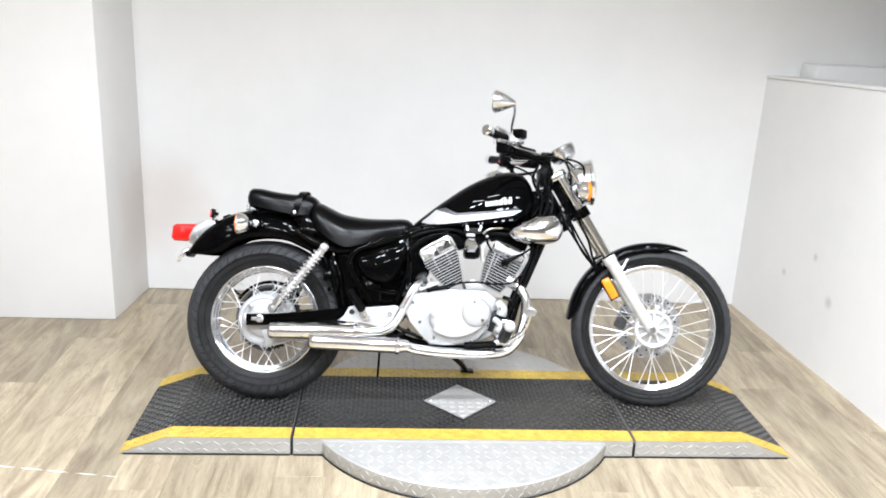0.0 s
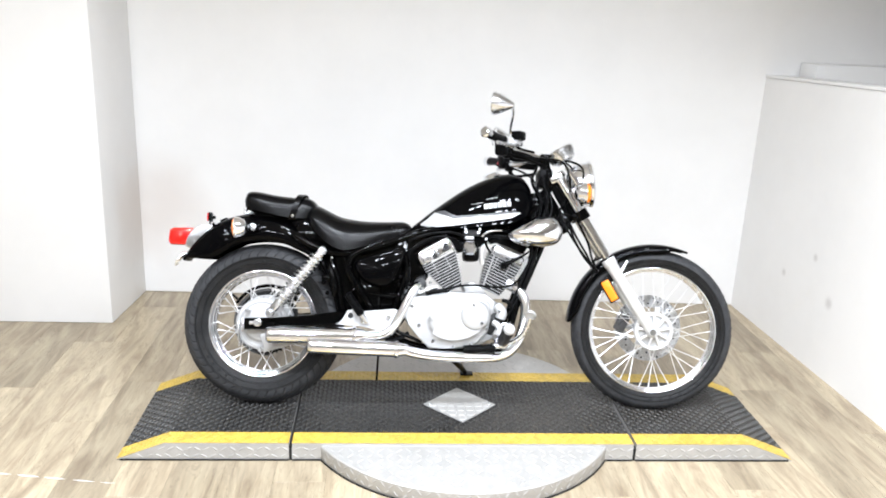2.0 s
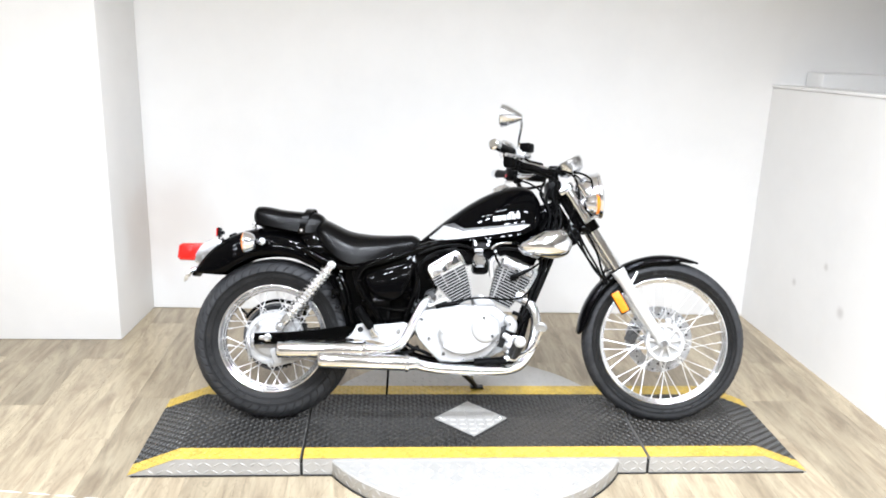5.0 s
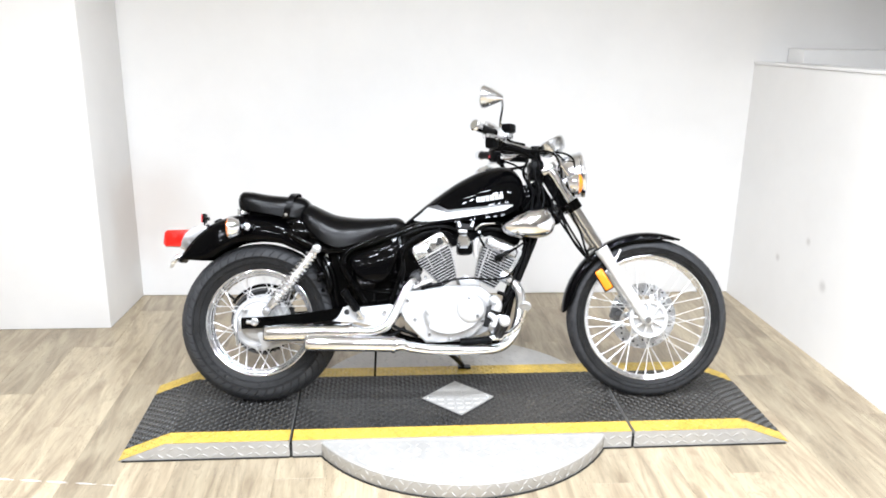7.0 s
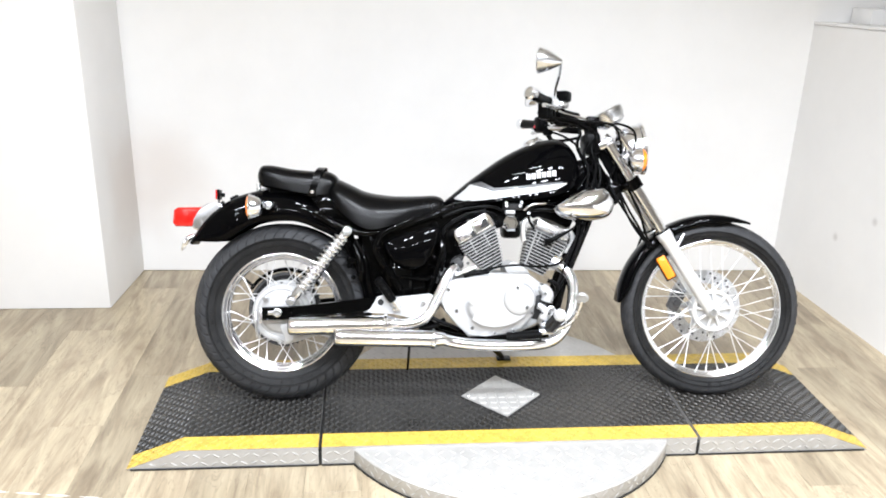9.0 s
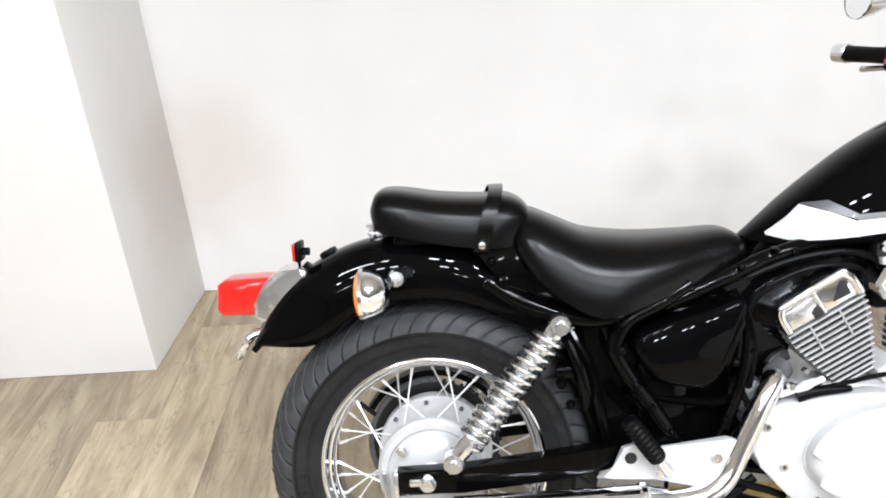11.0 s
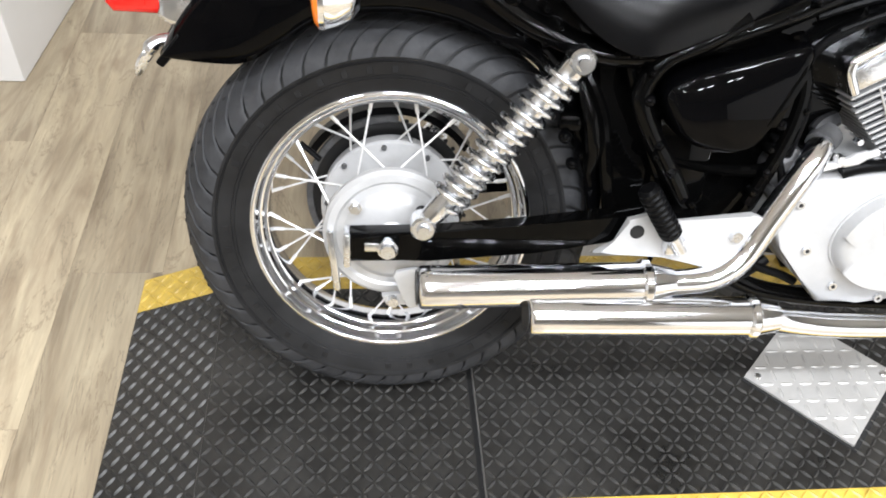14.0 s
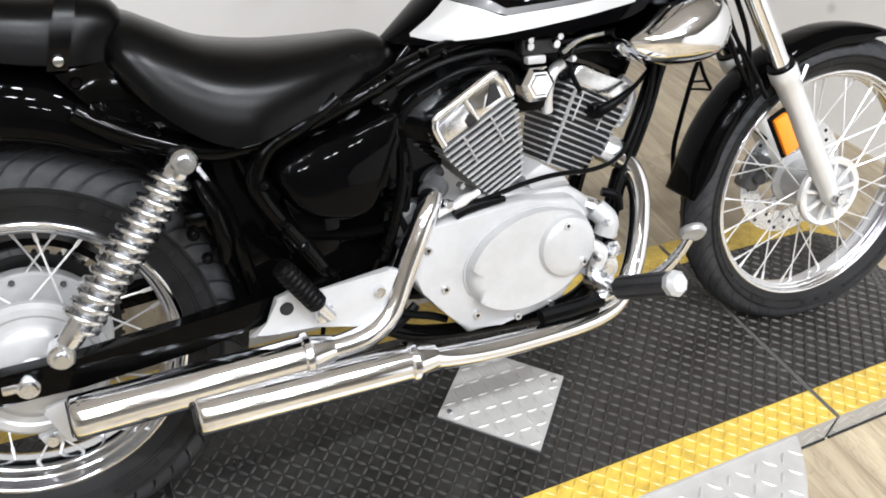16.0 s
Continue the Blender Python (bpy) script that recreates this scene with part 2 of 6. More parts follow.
def tube(bm, pts, r, n=10, sub=5, caps=True):
    P = smooth_path(pts, sub)
    if isinstance(r, (list, tuple)):
        k = len(r) - 1
        R = []
        for i in range(len(P)):
            u = i / (len(P) - 1) * k
            a = min(int(u), k - 1)
            R.append(r[a] + (r[a + 1] - r[a]) * (u - a))
    else:
        R = [r] * len(P)
    up = None
    rings = []
    for i, p in enumerate(P):
        d = (P[min(i + 1, len(P) - 1)] - P[max(i - 1, 0)]).normalized()
        if up is None:
            up = d.orthogonal().normalized()
        up = (up - d * up.dot(d)).normalized()
        s = d.cross(up)
        rings.append([p + (up * math.cos(2 * math.pi * k / n) + s * math.sin(2 * math.pi * k / n)) * R[i] for k in range(n)])
    skin(bm, rings, caps)
    return bm


def lathe(bm, prof, n=48, c=(0, 0, 0), closed=False, a0=0.0, a1=2 * math.pi):
    """Turns (radius, y) about the y axis through c."""
    c = Vector(c)
    full = abs(a1 - a0 - 2 * math.pi) < 1e-6
    steps = n if full else n + 1
    rings = []
    for k in range(steps):
        a = a0 + (a1 - a0) * k / n
        rings.append([c + V(r * math.cos(a), y, r * math.sin(a)) for r, y in prof])
    vs = [[bm.verts.new(p) for p in ring] for ring in rings]
    m = len(prof)
    for k in range(n):
        a, b = vs[k], vs[(k + 1) % steps]
        for i in range(m if closed else m - 1):
            j = (i + 1) % m
            bm.faces.new((a[i], a[j], b[j], b[i]))
    bmesh.ops.remove_doubles(bm, verts=[v for ring in vs for v in ring], dist=1e-6)
    return bm


def rod(bm, a, b, r, n=12, r2=None):
    tube(bm, [a, b], [r, r if r2 is None else r2], n, 1)
    return bm


def bevelled(bm, geom_faces, w, seg=2):
    es = list({e for f in geom_faces for e in f.edges})
    if w > 0:
        bmesh.ops.bevel(bm, geom=es, offset=w, segments=seg, affect="EDGES", profile=0.5, clamp_overlap=True)


def box(bm, c, size, bev=0.0, rot=None, seg=2):
    c = Vector(c)
    t = bmesh.new()
    bmesh.ops.create_cube(t, size=1.0)
    for v in t.verts:
        v.co = Vector((v.co.x * size[0], v.co.y * size[1], v.co.z * size[2]))
    if bev:
        bmesh.ops.bevel(t, geom=t.edges[:], offset=bev, segments=seg, affect="EDGES", profile=0.5, clamp_overlap=True)
    for v in t.verts:
        v.co = (rot @ v.co if rot is not None else v.co) + c
    merge(bm, t)
    return bm


def merge(bm, t):
    idx = {v: bm.verts.new(v.co) for v in t.verts}
    for f in t.faces:
        try:
            bm.faces.new([idx[v] for v in f.verts])
        except ValueError:
            pass
    t.free()


def slab(bm, outline, y0, y1, bev=0.0, seg=2, taper=0.0):
    """A plate with an x-z outline between two depths y0 and y1; the rim at y0 is rounded."""
    t = bmesh.new()
    cx = sum(p[0] for p in outline) / len(outline)
    cz = sum(p[1] for p in outline) / len(outline)
    k = 1 - taper
    front = [t.verts.new((cx + (x - cx) * k, y0, cz + (z - cz) * k)) for x, z in outline]
    back = [t.verts.new((x, y1, z)) for x, z in outline]
    f = t.faces.new(front)
    t.faces.new(list(reversed(back)))
    n = len(front)
    for i in range(n):
        t.faces.new((front[i], back[i], back[(i + 1) % n], front[(i + 1) % n]))
    if bev:
        bmesh.ops.bevel(t, geom=list(f.edges), offset=bev, segments=seg, affect="EDGES", profile=0.5, clamp_overlap=True)
    merge(bm, t)
    return bm


def round_outline(pts, sub=4):
    """A closed, smoothed outline."""
    n = len(pts)
    P = [Vector((*p, 0)) for p in pts]
    out = []
    for i in range(n):
        p0, p1, p2, p3 = P[i - 1], P[i], P[(i + 1) % n], P[(i + 2) % n]
        for k in range(sub):
            t = k / sub
            q = 0.5 * ((2 * p1) + (p2 - p0) * t + (2 * p0 - 5 * p1 + 4 * p2 - p3) * t * t + (3 * p1 - p0 - 3 * p2 + p3) * t ** 3)
            out.append((q.x, q.y))
    return out


def lerp_table(tab, x):
    if x <= tab[0][0]:
        return tab[0][1]
    for (a, u), (b, v) in zip(tab, tab[1:]):
        if x <= b:
            t = (x - a) / (b - a)
            return u + (v - u) * t
    return tab[-1][1]


def spline_table(tab, x):
    """Smooth (Catmull-Rom) lookup."""
    xs = [p[0] for p in tab]
    if x <= xs[0]:
        return tab[0][1]
    if x >= xs[-1]:
        return tab[-1][1]
    i = max(k for k in range(len(xs) - 1) if xs[k] <= x)
    x0, x1 = xs[i], xs[i + 1]
    t = (x - x0) / (x1 - x0)
    def slope(k):
        if k == 0 or k == len(xs) - 1:
            a, b = (0, 1) if k == 0 else (len(xs) - 2, len(xs) - 1)
        else:
            a, b = k - 1, k + 1
        return (tab[b][1] - tab[a][1]) / (xs[b] - xs[a])
    m0, m1 = slope(i) * (x1 - x0), slope(i + 1) * (x1 - x0)
    y0, y1 = tab[i][1], tab[i + 1][1]
    return (2 * t ** 3 - 3 * t * t + 1) * y0 + (t ** 3 - 2 * t * t + t) * m0 + (-2 * t ** 3 + 3 * t * t) * y1 + (t ** 3 - t * t) * m1


# ---- the room ----
def wall_box(name, lo, hi, label, material="wall"):
    bm = bmesh.new()
    box(bm, [(a + b) / 2 for a, b in zip(lo, hi)], [b - a for a, b in zip(lo, hi)], 0.004, seg=1)
    ob = part(name, bm, material)
    tagged(ob, label, "wall", kind="structure")
    return ob


X0, X1, Y0, YB = -4.6, 4.2, -8.2, 1.385
SKEW = math.atan2(1.34 - 1.398, 1.718 + 1.606)

floor_bm = bmesh.new()
box(floor_bm, ((X0 + X1) / 2, (Y0 + YB) / 2, -0.06), (X1 - X0 + 0.4, YB - Y0 + 0.6, 0.1))
floor = tagged(part("floor", floor_bm, "underlay"), "light oak-look vinyl plank floor", "floor", kind="structure")

bm = bmesh.new()
box(bm, (-0.2, 0.075, 1.55), (9.2, 0.15, 3.1), 0.004, seg=1)
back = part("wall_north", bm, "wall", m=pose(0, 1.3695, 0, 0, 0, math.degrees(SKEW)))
tagged(back, "plain white painted back wall", "wall", kind="structure")
bm = bmesh.new()
box(bm, (-3.12, 1.165, 1.525), (2.96, 0.47, 3.05), 0.006, seg=2)
for v in bm.verts:
    if v.co.x > -2.0:
        v.co.x += (v.co.y - 0.93) * 0.07
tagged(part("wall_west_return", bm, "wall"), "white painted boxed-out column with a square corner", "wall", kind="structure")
wall_box("wall_west", (X0 - 0.15, Y0, 0), (X0, 1.5, CEIL), "plain white painted side wall")
# south and east walls are unseen, added to close the room and shape reflections
wall_box("wall_south", (X0 - 0.15, Y0 - 0.15, 0), (X1 + 0.15, Y0, CEIL), "unseen off-white wall closing the room", "shop_wall")
wall_box("wall_east", (X1, Y0, 0), (X1 + 0.15, 1.5, CEIL), "unseen off-white side wall closing the room", "shop_wall")
bm = bmesh.new()
slab(bm, [(-4.75, 0.0), (1.310, 0.0), (1.310, 1.288), (-4.75, 1.488)], -1.872, -1.742, 0.004, 1)
half = part("half_wall", bm, "wall", m=pose(0, 0, 0, 0, 0, 91.9))
tagged(half, "white half-height partition wall", "wall", kind="structure")
bm = bmesh.new()
slab(bm, [(-4.75, 1.490), (1.310, 1.290), (1.310, 1.303), (-4.75, 1.503)], -1.892, -1.738, 0.003, 2)
part("trim", bm, "wall", half, "white painted cap board")
bm = bmesh.new()
box(bm, (3.03, 1.245, 0.6875), (2.32, 0.17, 1.375), 0.006, seg=2)
tagged(part("wall_ledge", bm, "wall"), "white boxed ledge along the back wall", "wall", kind="structure")
bm = bmesh.new()
box(bm, ((X0 + X1) / 2, (Y0 + YB) / 2, CEIL + 0.06), (X1 - X0 + 0.4, YB - Y0 + 0.6, 0.12))
tagged(part("ceiling", bm, "ceiling"), "grey painted ceiling with twin spot lamps", "ceiling", kind="structure")

# ---- ceiling lamps: twin round spots ----
bm = bmesh.new()
lathe(bm, [(0.078, -0.06), (0.088, -0.062), (0.092, -0.05), (0.080, 0.02), (0.04, 0.05), (0.0, 0.052)], 28)
can_me = finish("lamp_can", bm, "steel")
bm = bmesh.new()
box(bm, (0, 0, -0.012), (0.42, 0.06, 0.024), 0.005)
bar_me = finish("mounting_bar", bm, "steel")
for x, y in LAMPS:
    lamp = new("ceiling_lamp", None)
    lamp.matrix_basis = pose(x, y, CEIL)
    tagged(lamp, "twin round white spot lamps on a ceiling bar", "lamp", "ceiling lamps")
    part("mounting_bar", bar_me, None, lamp)
    for dx in (-0.13, 0.13):
        part("lamp_can", can_me, None, lamp, m=pose(dx, 0, -0.06, 90, 0, 0))
        ld = bpy.data.lights.new("lamp_light", "AREA")
        ld.shape, ld.size, ld.energy, ld.color = "DISK", 0.15, LAMP_W, (1.0, 0.985, 0.955)
        ld.spread = radians(154)
        lo = new("lamp_light", ld)
        lo.parent = lamp
        lo.location = (dx, 0, -0.125)

# ---- the turntable platform ----
H = 0.068
PY0, PY1 = -0.326, 0.268
SEAM, BEND, TIP = 0.628, 1.066, 1.235
YEL, YEL_BACK = 0.077, 0.083


def lug_mesh(bm, spots, length=0.026, width=0.0075, high=0.0022):
    """Raised tread lugs: low pointed bars; spots are (origin, along, across, up)."""
    for o, a, c, u in spots:
        l, w = a * (length / 2), c * (width / 2)
        base = [bm.verts.new(o + q) for q in (l, l * 0.45 + w, -l * 0.45 + w, -l, -l * 0.45 - w, l * 0.45 - w)]
        t0, t1 = bm.verts.new(o + l * 0.55 + u * high), bm.verts.new(o - l * 0.55 + u * high)
        b = base
        bm.faces.new((b[0], b[1], t0)); bm.faces.new((b[5], b[0], t0))
        bm.faces.new((b[1], b[2], t1, t0)); bm.faces.new((b[4], b[5], t0, t1))
        bm.faces.new((b[2], b[3], t1)); bm.faces.new((b[3], b[4], t1))


def lug_grid(u0, u1, v0, v1, place, pitch=0.0235, inside=None, turn=0.0):
    out = []
    nu, nv = int((u1 - u0) / pitch), int((v1 - v0) / pitch)
    for i in range(nu):
        for j in range(nv):
            u, v = u0 + (i + 0.5) * (u1 - u0) / nu, v0 + (j + 0.5) * (v1 - v0) / nv
            if inside and not inside(u, v):
                continue
            o, eu, ev, up = place(u, v)
            s = 1 if (i + j) % 2 else -1
            k = radians(45 * s + turn)
            a = eu * math.cos(k) + ev * math.sin(k)
            out.append((o, a, up.cross(a), up))
    return out


turntable = new("motorcycle_turntable", None)
tagged(turntable, "black and yellow tread-plate motorcycle turntable on the floor", "turntable")
RD = 0.606
DZ = 0.060
bm = bmesh.new()
lathe(bm, [(0.0, DZ), (RD - 0.004, DZ), (RD, DZ - 0.004), (RD, 0.006), (RD - 0.004, 0.0), (0.0, 0.0)], 96)
disc = part("turning_disc", bm, "tread_alu", turntable, "round aluminium tread-plate disc", m=pose(0, -0.014, 0, 90, 0, 0))
# lathe turns about y; laid flat, its y points up
bm = bmesh.new()
lug_mesh(bm, lug_grid(-0.60, 0.60, -0.60, 0.60, lambda u, v: (V(u, DZ, -v), V(1, 0, 0), V(0, 0, -1), V(0, 1, 0)), 0.034,
                      lambda u, v: u * u + v * v < 0.592 ** 2 and not (PY0 + 0.012 < v < PY1 + 0.012)), 0.03, 0.008, 0.0020)
tagged(part("tread_pattern", bm, "tread_alu", disc), kind="stuff")
bm = bmesh.new()
spots = []
for k in range(116):
    a = 2 * math.pi * k / 116
    for row in range(2):
        z = 0.018 + 0.025 * row
        n = V(math.cos(a + row * 0.027), 0, math.sin(a + row * 0.027))
        t = V(-n.z, 0, n.x)
        s = 1 if (k + row) % 2 else -1
        d = (t * 0.707 + V(0, 0.707 * s, 0))
        spots.append((n * RD + V(0, z, 0), d, n.cross(d), n))
lug_mesh(bm, spots, 0.026, 0.0075, 0.0018)
tagged(part("rim_pattern", bm, "tread_alu", disc), kind="stuff")


def ramp_z(x):
    return H if abs(x) <= BEND else H - (abs(x) - BEND) / (TIP - BEND) * (H - 0.004)


def deck(name, xs, label):
    """One section of the platform: a hollow-looking slab with sloped end, painted top and bare sides."""
    xs = sorted(xs)
    bm = bmesh.new()
    top = [(x, ramp_z(x)) for x in xs]
    out = [(xs[0], 0.0)] + top + [(xs[-1], 0.0)]
    if abs(xs[0]) >= TIP - 1e-4:
        out = out[1:] if top[0][1] < 0.01 else out
    slab(bm, out, PY0, PY1)
    return part(name, bm, "tread_alu", turntable, label)


G = 0.0055
for name, xs, lab in (("centre_deck", (-SEAM + G, SEAM - G), "centre deck section with bare aluminium sides"),
                      ("rear_ramp", (-TIP, -BEND, -SEAM - G), "sloped ramp section with bare aluminium sides"),
                      ("front_ramp", (SEAM + G, BEND, TIP), "sloped ramp section with bare aluminium sides")):
    d = deck(name, xs, lab)
    xs = sorted(xs)
    pieces = list(zip(xs, xs[1:]))
    for strip, (ya, yb), mk in (("black_tread", (PY0 + YEL, PY1 - YEL_BACK), "tread_black"), ("yellow_edge", (PY0 + 0.001, PY0 + YEL), "tread_yellow"),
                                ("yellow_edge", (PY1 - YEL_BACK, PY1 - 0.001), "tread_yellow")):
        bm = bmesh.new()
        for xa, xb in pieces:
            za, zb = ramp_z(xa), ramp_z(xb)
            ex = V(xb - xa, 0, zb - za).normalized()
            up = V(0, 1, 0).cross(ex) * -1
            lift = up * 0.0012
            q = [bm.verts.new(V(x, y, z) + lift) for x, y, z in ((xa, ya, za), (xb, ya, zb), (xb, yb, zb), (xa, yb, za))]
            bm.faces.new(q)
            L = math.hypot(xb - xa, zb - za)
            place = lambda u, v: (V(xa, 0, za) + ex * u + V(0, v, 0) + lift, ex, V(0, 1, 0), up)
            hole = (lambda u, v: abs(xa + u) + abs(v + 0.034) > 0.153) if name == "centre_deck" and mk == "tread_black" else None
            n0 = len(bm.faces)
            lug_mesh(bm, lug_grid(0, L, ya, yb, place, 0.0176, hole), 0.0222, 0.0062, 0.0036 if mk == "tread_black" else 0.0020)
            bm.faces.ensure_lookup_table()
            for f in bm.faces[n0:]:
                f.material_index = 1
        part(strip, bm, [mk, "lug_black" if mk == "tread_black" else mk], d)
    bm = bmesh.new()
    spots = []
    for side, yy in ((-1, PY0), (1, PY1)):
        for xa, xb in pieces:
            n = int((xb - xa) / 0.030)
            for i in range(n):
                for row in range(2):
                    x, z = xa + (i + 0.5 + 0.25 * (row - 0.5)) * (xb - xa) / n, 0.018 + 0.028 * row
                    if z > ramp_z(x) - 0.016:
                        continue
                    s = 1 if (i + row) % 2 else -1
                    a = V(0.85, 0, 0.53 * s)
                    spots.append((V(x, yy, z), a, V(0, side, 0).cross(a), V(0, side, 0)))
    lug_mesh(bm, spots, 0.028, 0.0075, 0.0018)
    tagged(part("side_pattern", bm, "tread_alu", d), kind="stuff")
for xa, xb in ((-TIP + 0.012, -SEAM - G), (-SEAM + G, SEAM - G), (SEAM + G, TIP - 0.012)):
    bm = bmesh.new()
    box(bm, ((xa + xb) / 2, PY0 - 0.001, 0.003), (xb - xa, 0.006, 0.006), 0.0012, seg=1)
    part("edge_strip", bm, "gap", turntable, "thin black strip along the floor")
bm = bmesh.new()
lathe(bm, [(RD - 0.003, 0.0), (RD + 0.003, 0.0), (RD + 0.003, 0.005), (RD - 0.003, 0.006)], 96, closed=True)
part("edge_strip", bm, "gap", disc, "thin black ring along the floor")
for sx in (-1, 1):
    bm = bmesh.new()
    box(bm, (sx * SEAM, (PY0 + PY1) / 2, (H - 0.018) / 2), (2 * G + 0.004, PY1 - PY0 - 0.004, H - 0.018))
    part("joint", bm, "gap", turntable, "dark gap between deck sections")
bm = bmesh.new()
PLS = 0.143
slab_pts = [(-PLS, 0), (0, -PLS), (PLS, 0), (0, PLS)]
t = bmesh.new()
lo = [t.verts.new((x, y, H + 0.001)) for x, y in slab_pts]
hi = [t.verts.new((x, y, H + 0.007)) for x, y in slab_pts]
t.faces.new(hi)
for i in range(4):
    t.faces.new((lo[i], lo[(i + 1) % 4], hi[(i + 1) % 4], hi[i]))
merge(bm, t)
PC = V(0.003, -0.034, 0)
# black sheet, shifted to the near side, stands in for the raised plate's shadow
bed = bmesh.new()
t = bmesh.new()
lo = [t.verts.new((x * 1.055 + 0.002, y * 1.055 - 0.003, H + 0.0008)) for x, y in slab_pts]
hi = [t.verts.new((x * 1.05 + 0.002, y * 1.05 - 0.003, H + 0.0030)) for x, y in slab_pts]
t.faces.new(hi)
for i in range(4):
    t.faces.new((lo[i], lo[(i + 1) % 4], hi[(i + 1) % 4], hi[i]))
merge(bed, t)
part("plate_shadow", bed, "gap", turntable, "black sheet for the shadow round the diamond plate", m=Matrix.Translation(PC))
plate = part("diamond_plate", bm, "tread_alu", turntable, "square aluminium tread plate turned on its corner", m=Matrix.Translation(PC))
bm = bmesh.new()
lug_mesh(bm, lug_grid(-0.1, 0.1, -0.1, 0.1, lambda u, v: (V((u - v) * 0.7071, (u + v) * 0.7071, H + 0.007), V(0.7071, 0.7071, 0), V(-0.7071, 0.7071, 0), V(0, 0, 1)), 0.0235, None, 0), 0.0255, 0.0070, 0.0020)
tagged(part("tread_pattern", bm, "tread_alu", plate), kind="stuff")
for x in (-0.118, 0.118):
    bm = bmesh.new()
    lathe(bm, [(0.0, 0.0035), (0.005, 0.0032), (0.0075, 0.0)], 16)
    part("screw", bm, "steel", plate, m=pose(x, 0, H + 0.007, 90, 0, 0))

# ---- the motorcycle: x ahead, y to its left, z up, leaning on its side stand ----
bike = new("motorcycle", None)
bike.matrix_basis = pose(-0.019, -0.030, H + 0.0035, -19.0, 0, -1.5)
tagged(bike, "black and chrome cruiser motorcycle leaning on its side stand", "motorcycle")

HEAD = V(0.375, 0.0, 0.80)
RAKE = V(-0.528, 0.0, 0.849)
STEER = Matrix.Translation(HEAD) @ Matrix.Rotation(radians(-6.0), 4, RAKE) @ Matrix.Translation(-HEAD)
ID = Matrix.Identity(4)
SIDE = {-1: STEER @ Matrix.Translation((0, 0.085, 0.011)), 1: STEER @ Matrix.Translation((0.022, -0.03, -0.034))}


def bpart(name, bm, material, label="", m=None, parent=None, sharp=35.0):
    return part(name, bm, material, parent or bike, label, m, sharp)


# wheels
def tyre_profile(R, w, rb, bw):
    half = [(rb, -bw), (rb + 0.012, -bw - 0.006), (rb + (R - rb) * 0.35, -w * 0.47), (rb + (R - rb) * 0.55, -w * 0.5), (R - w * 0.38, -w * 0.492),
            (R - w * 0.20, -w * 0.40), (R - w * 0.085, -w * 0.27), (R - w * 0.02, -w * 0.13), (R, 0.0)]
    return half + [(r, -y) for r, y in reversed(half[:-1])]


def profile_at(prof, s):
    u = s * (len(prof) - 1)
    i = min(int(u), len(prof) - 2)
    t = u - i
    return prof[i][0] + (prof[i + 1][0] - prof[i][0]) * t, prof[i][1] + (prof[i + 1][1] - prof[i][1]) * t


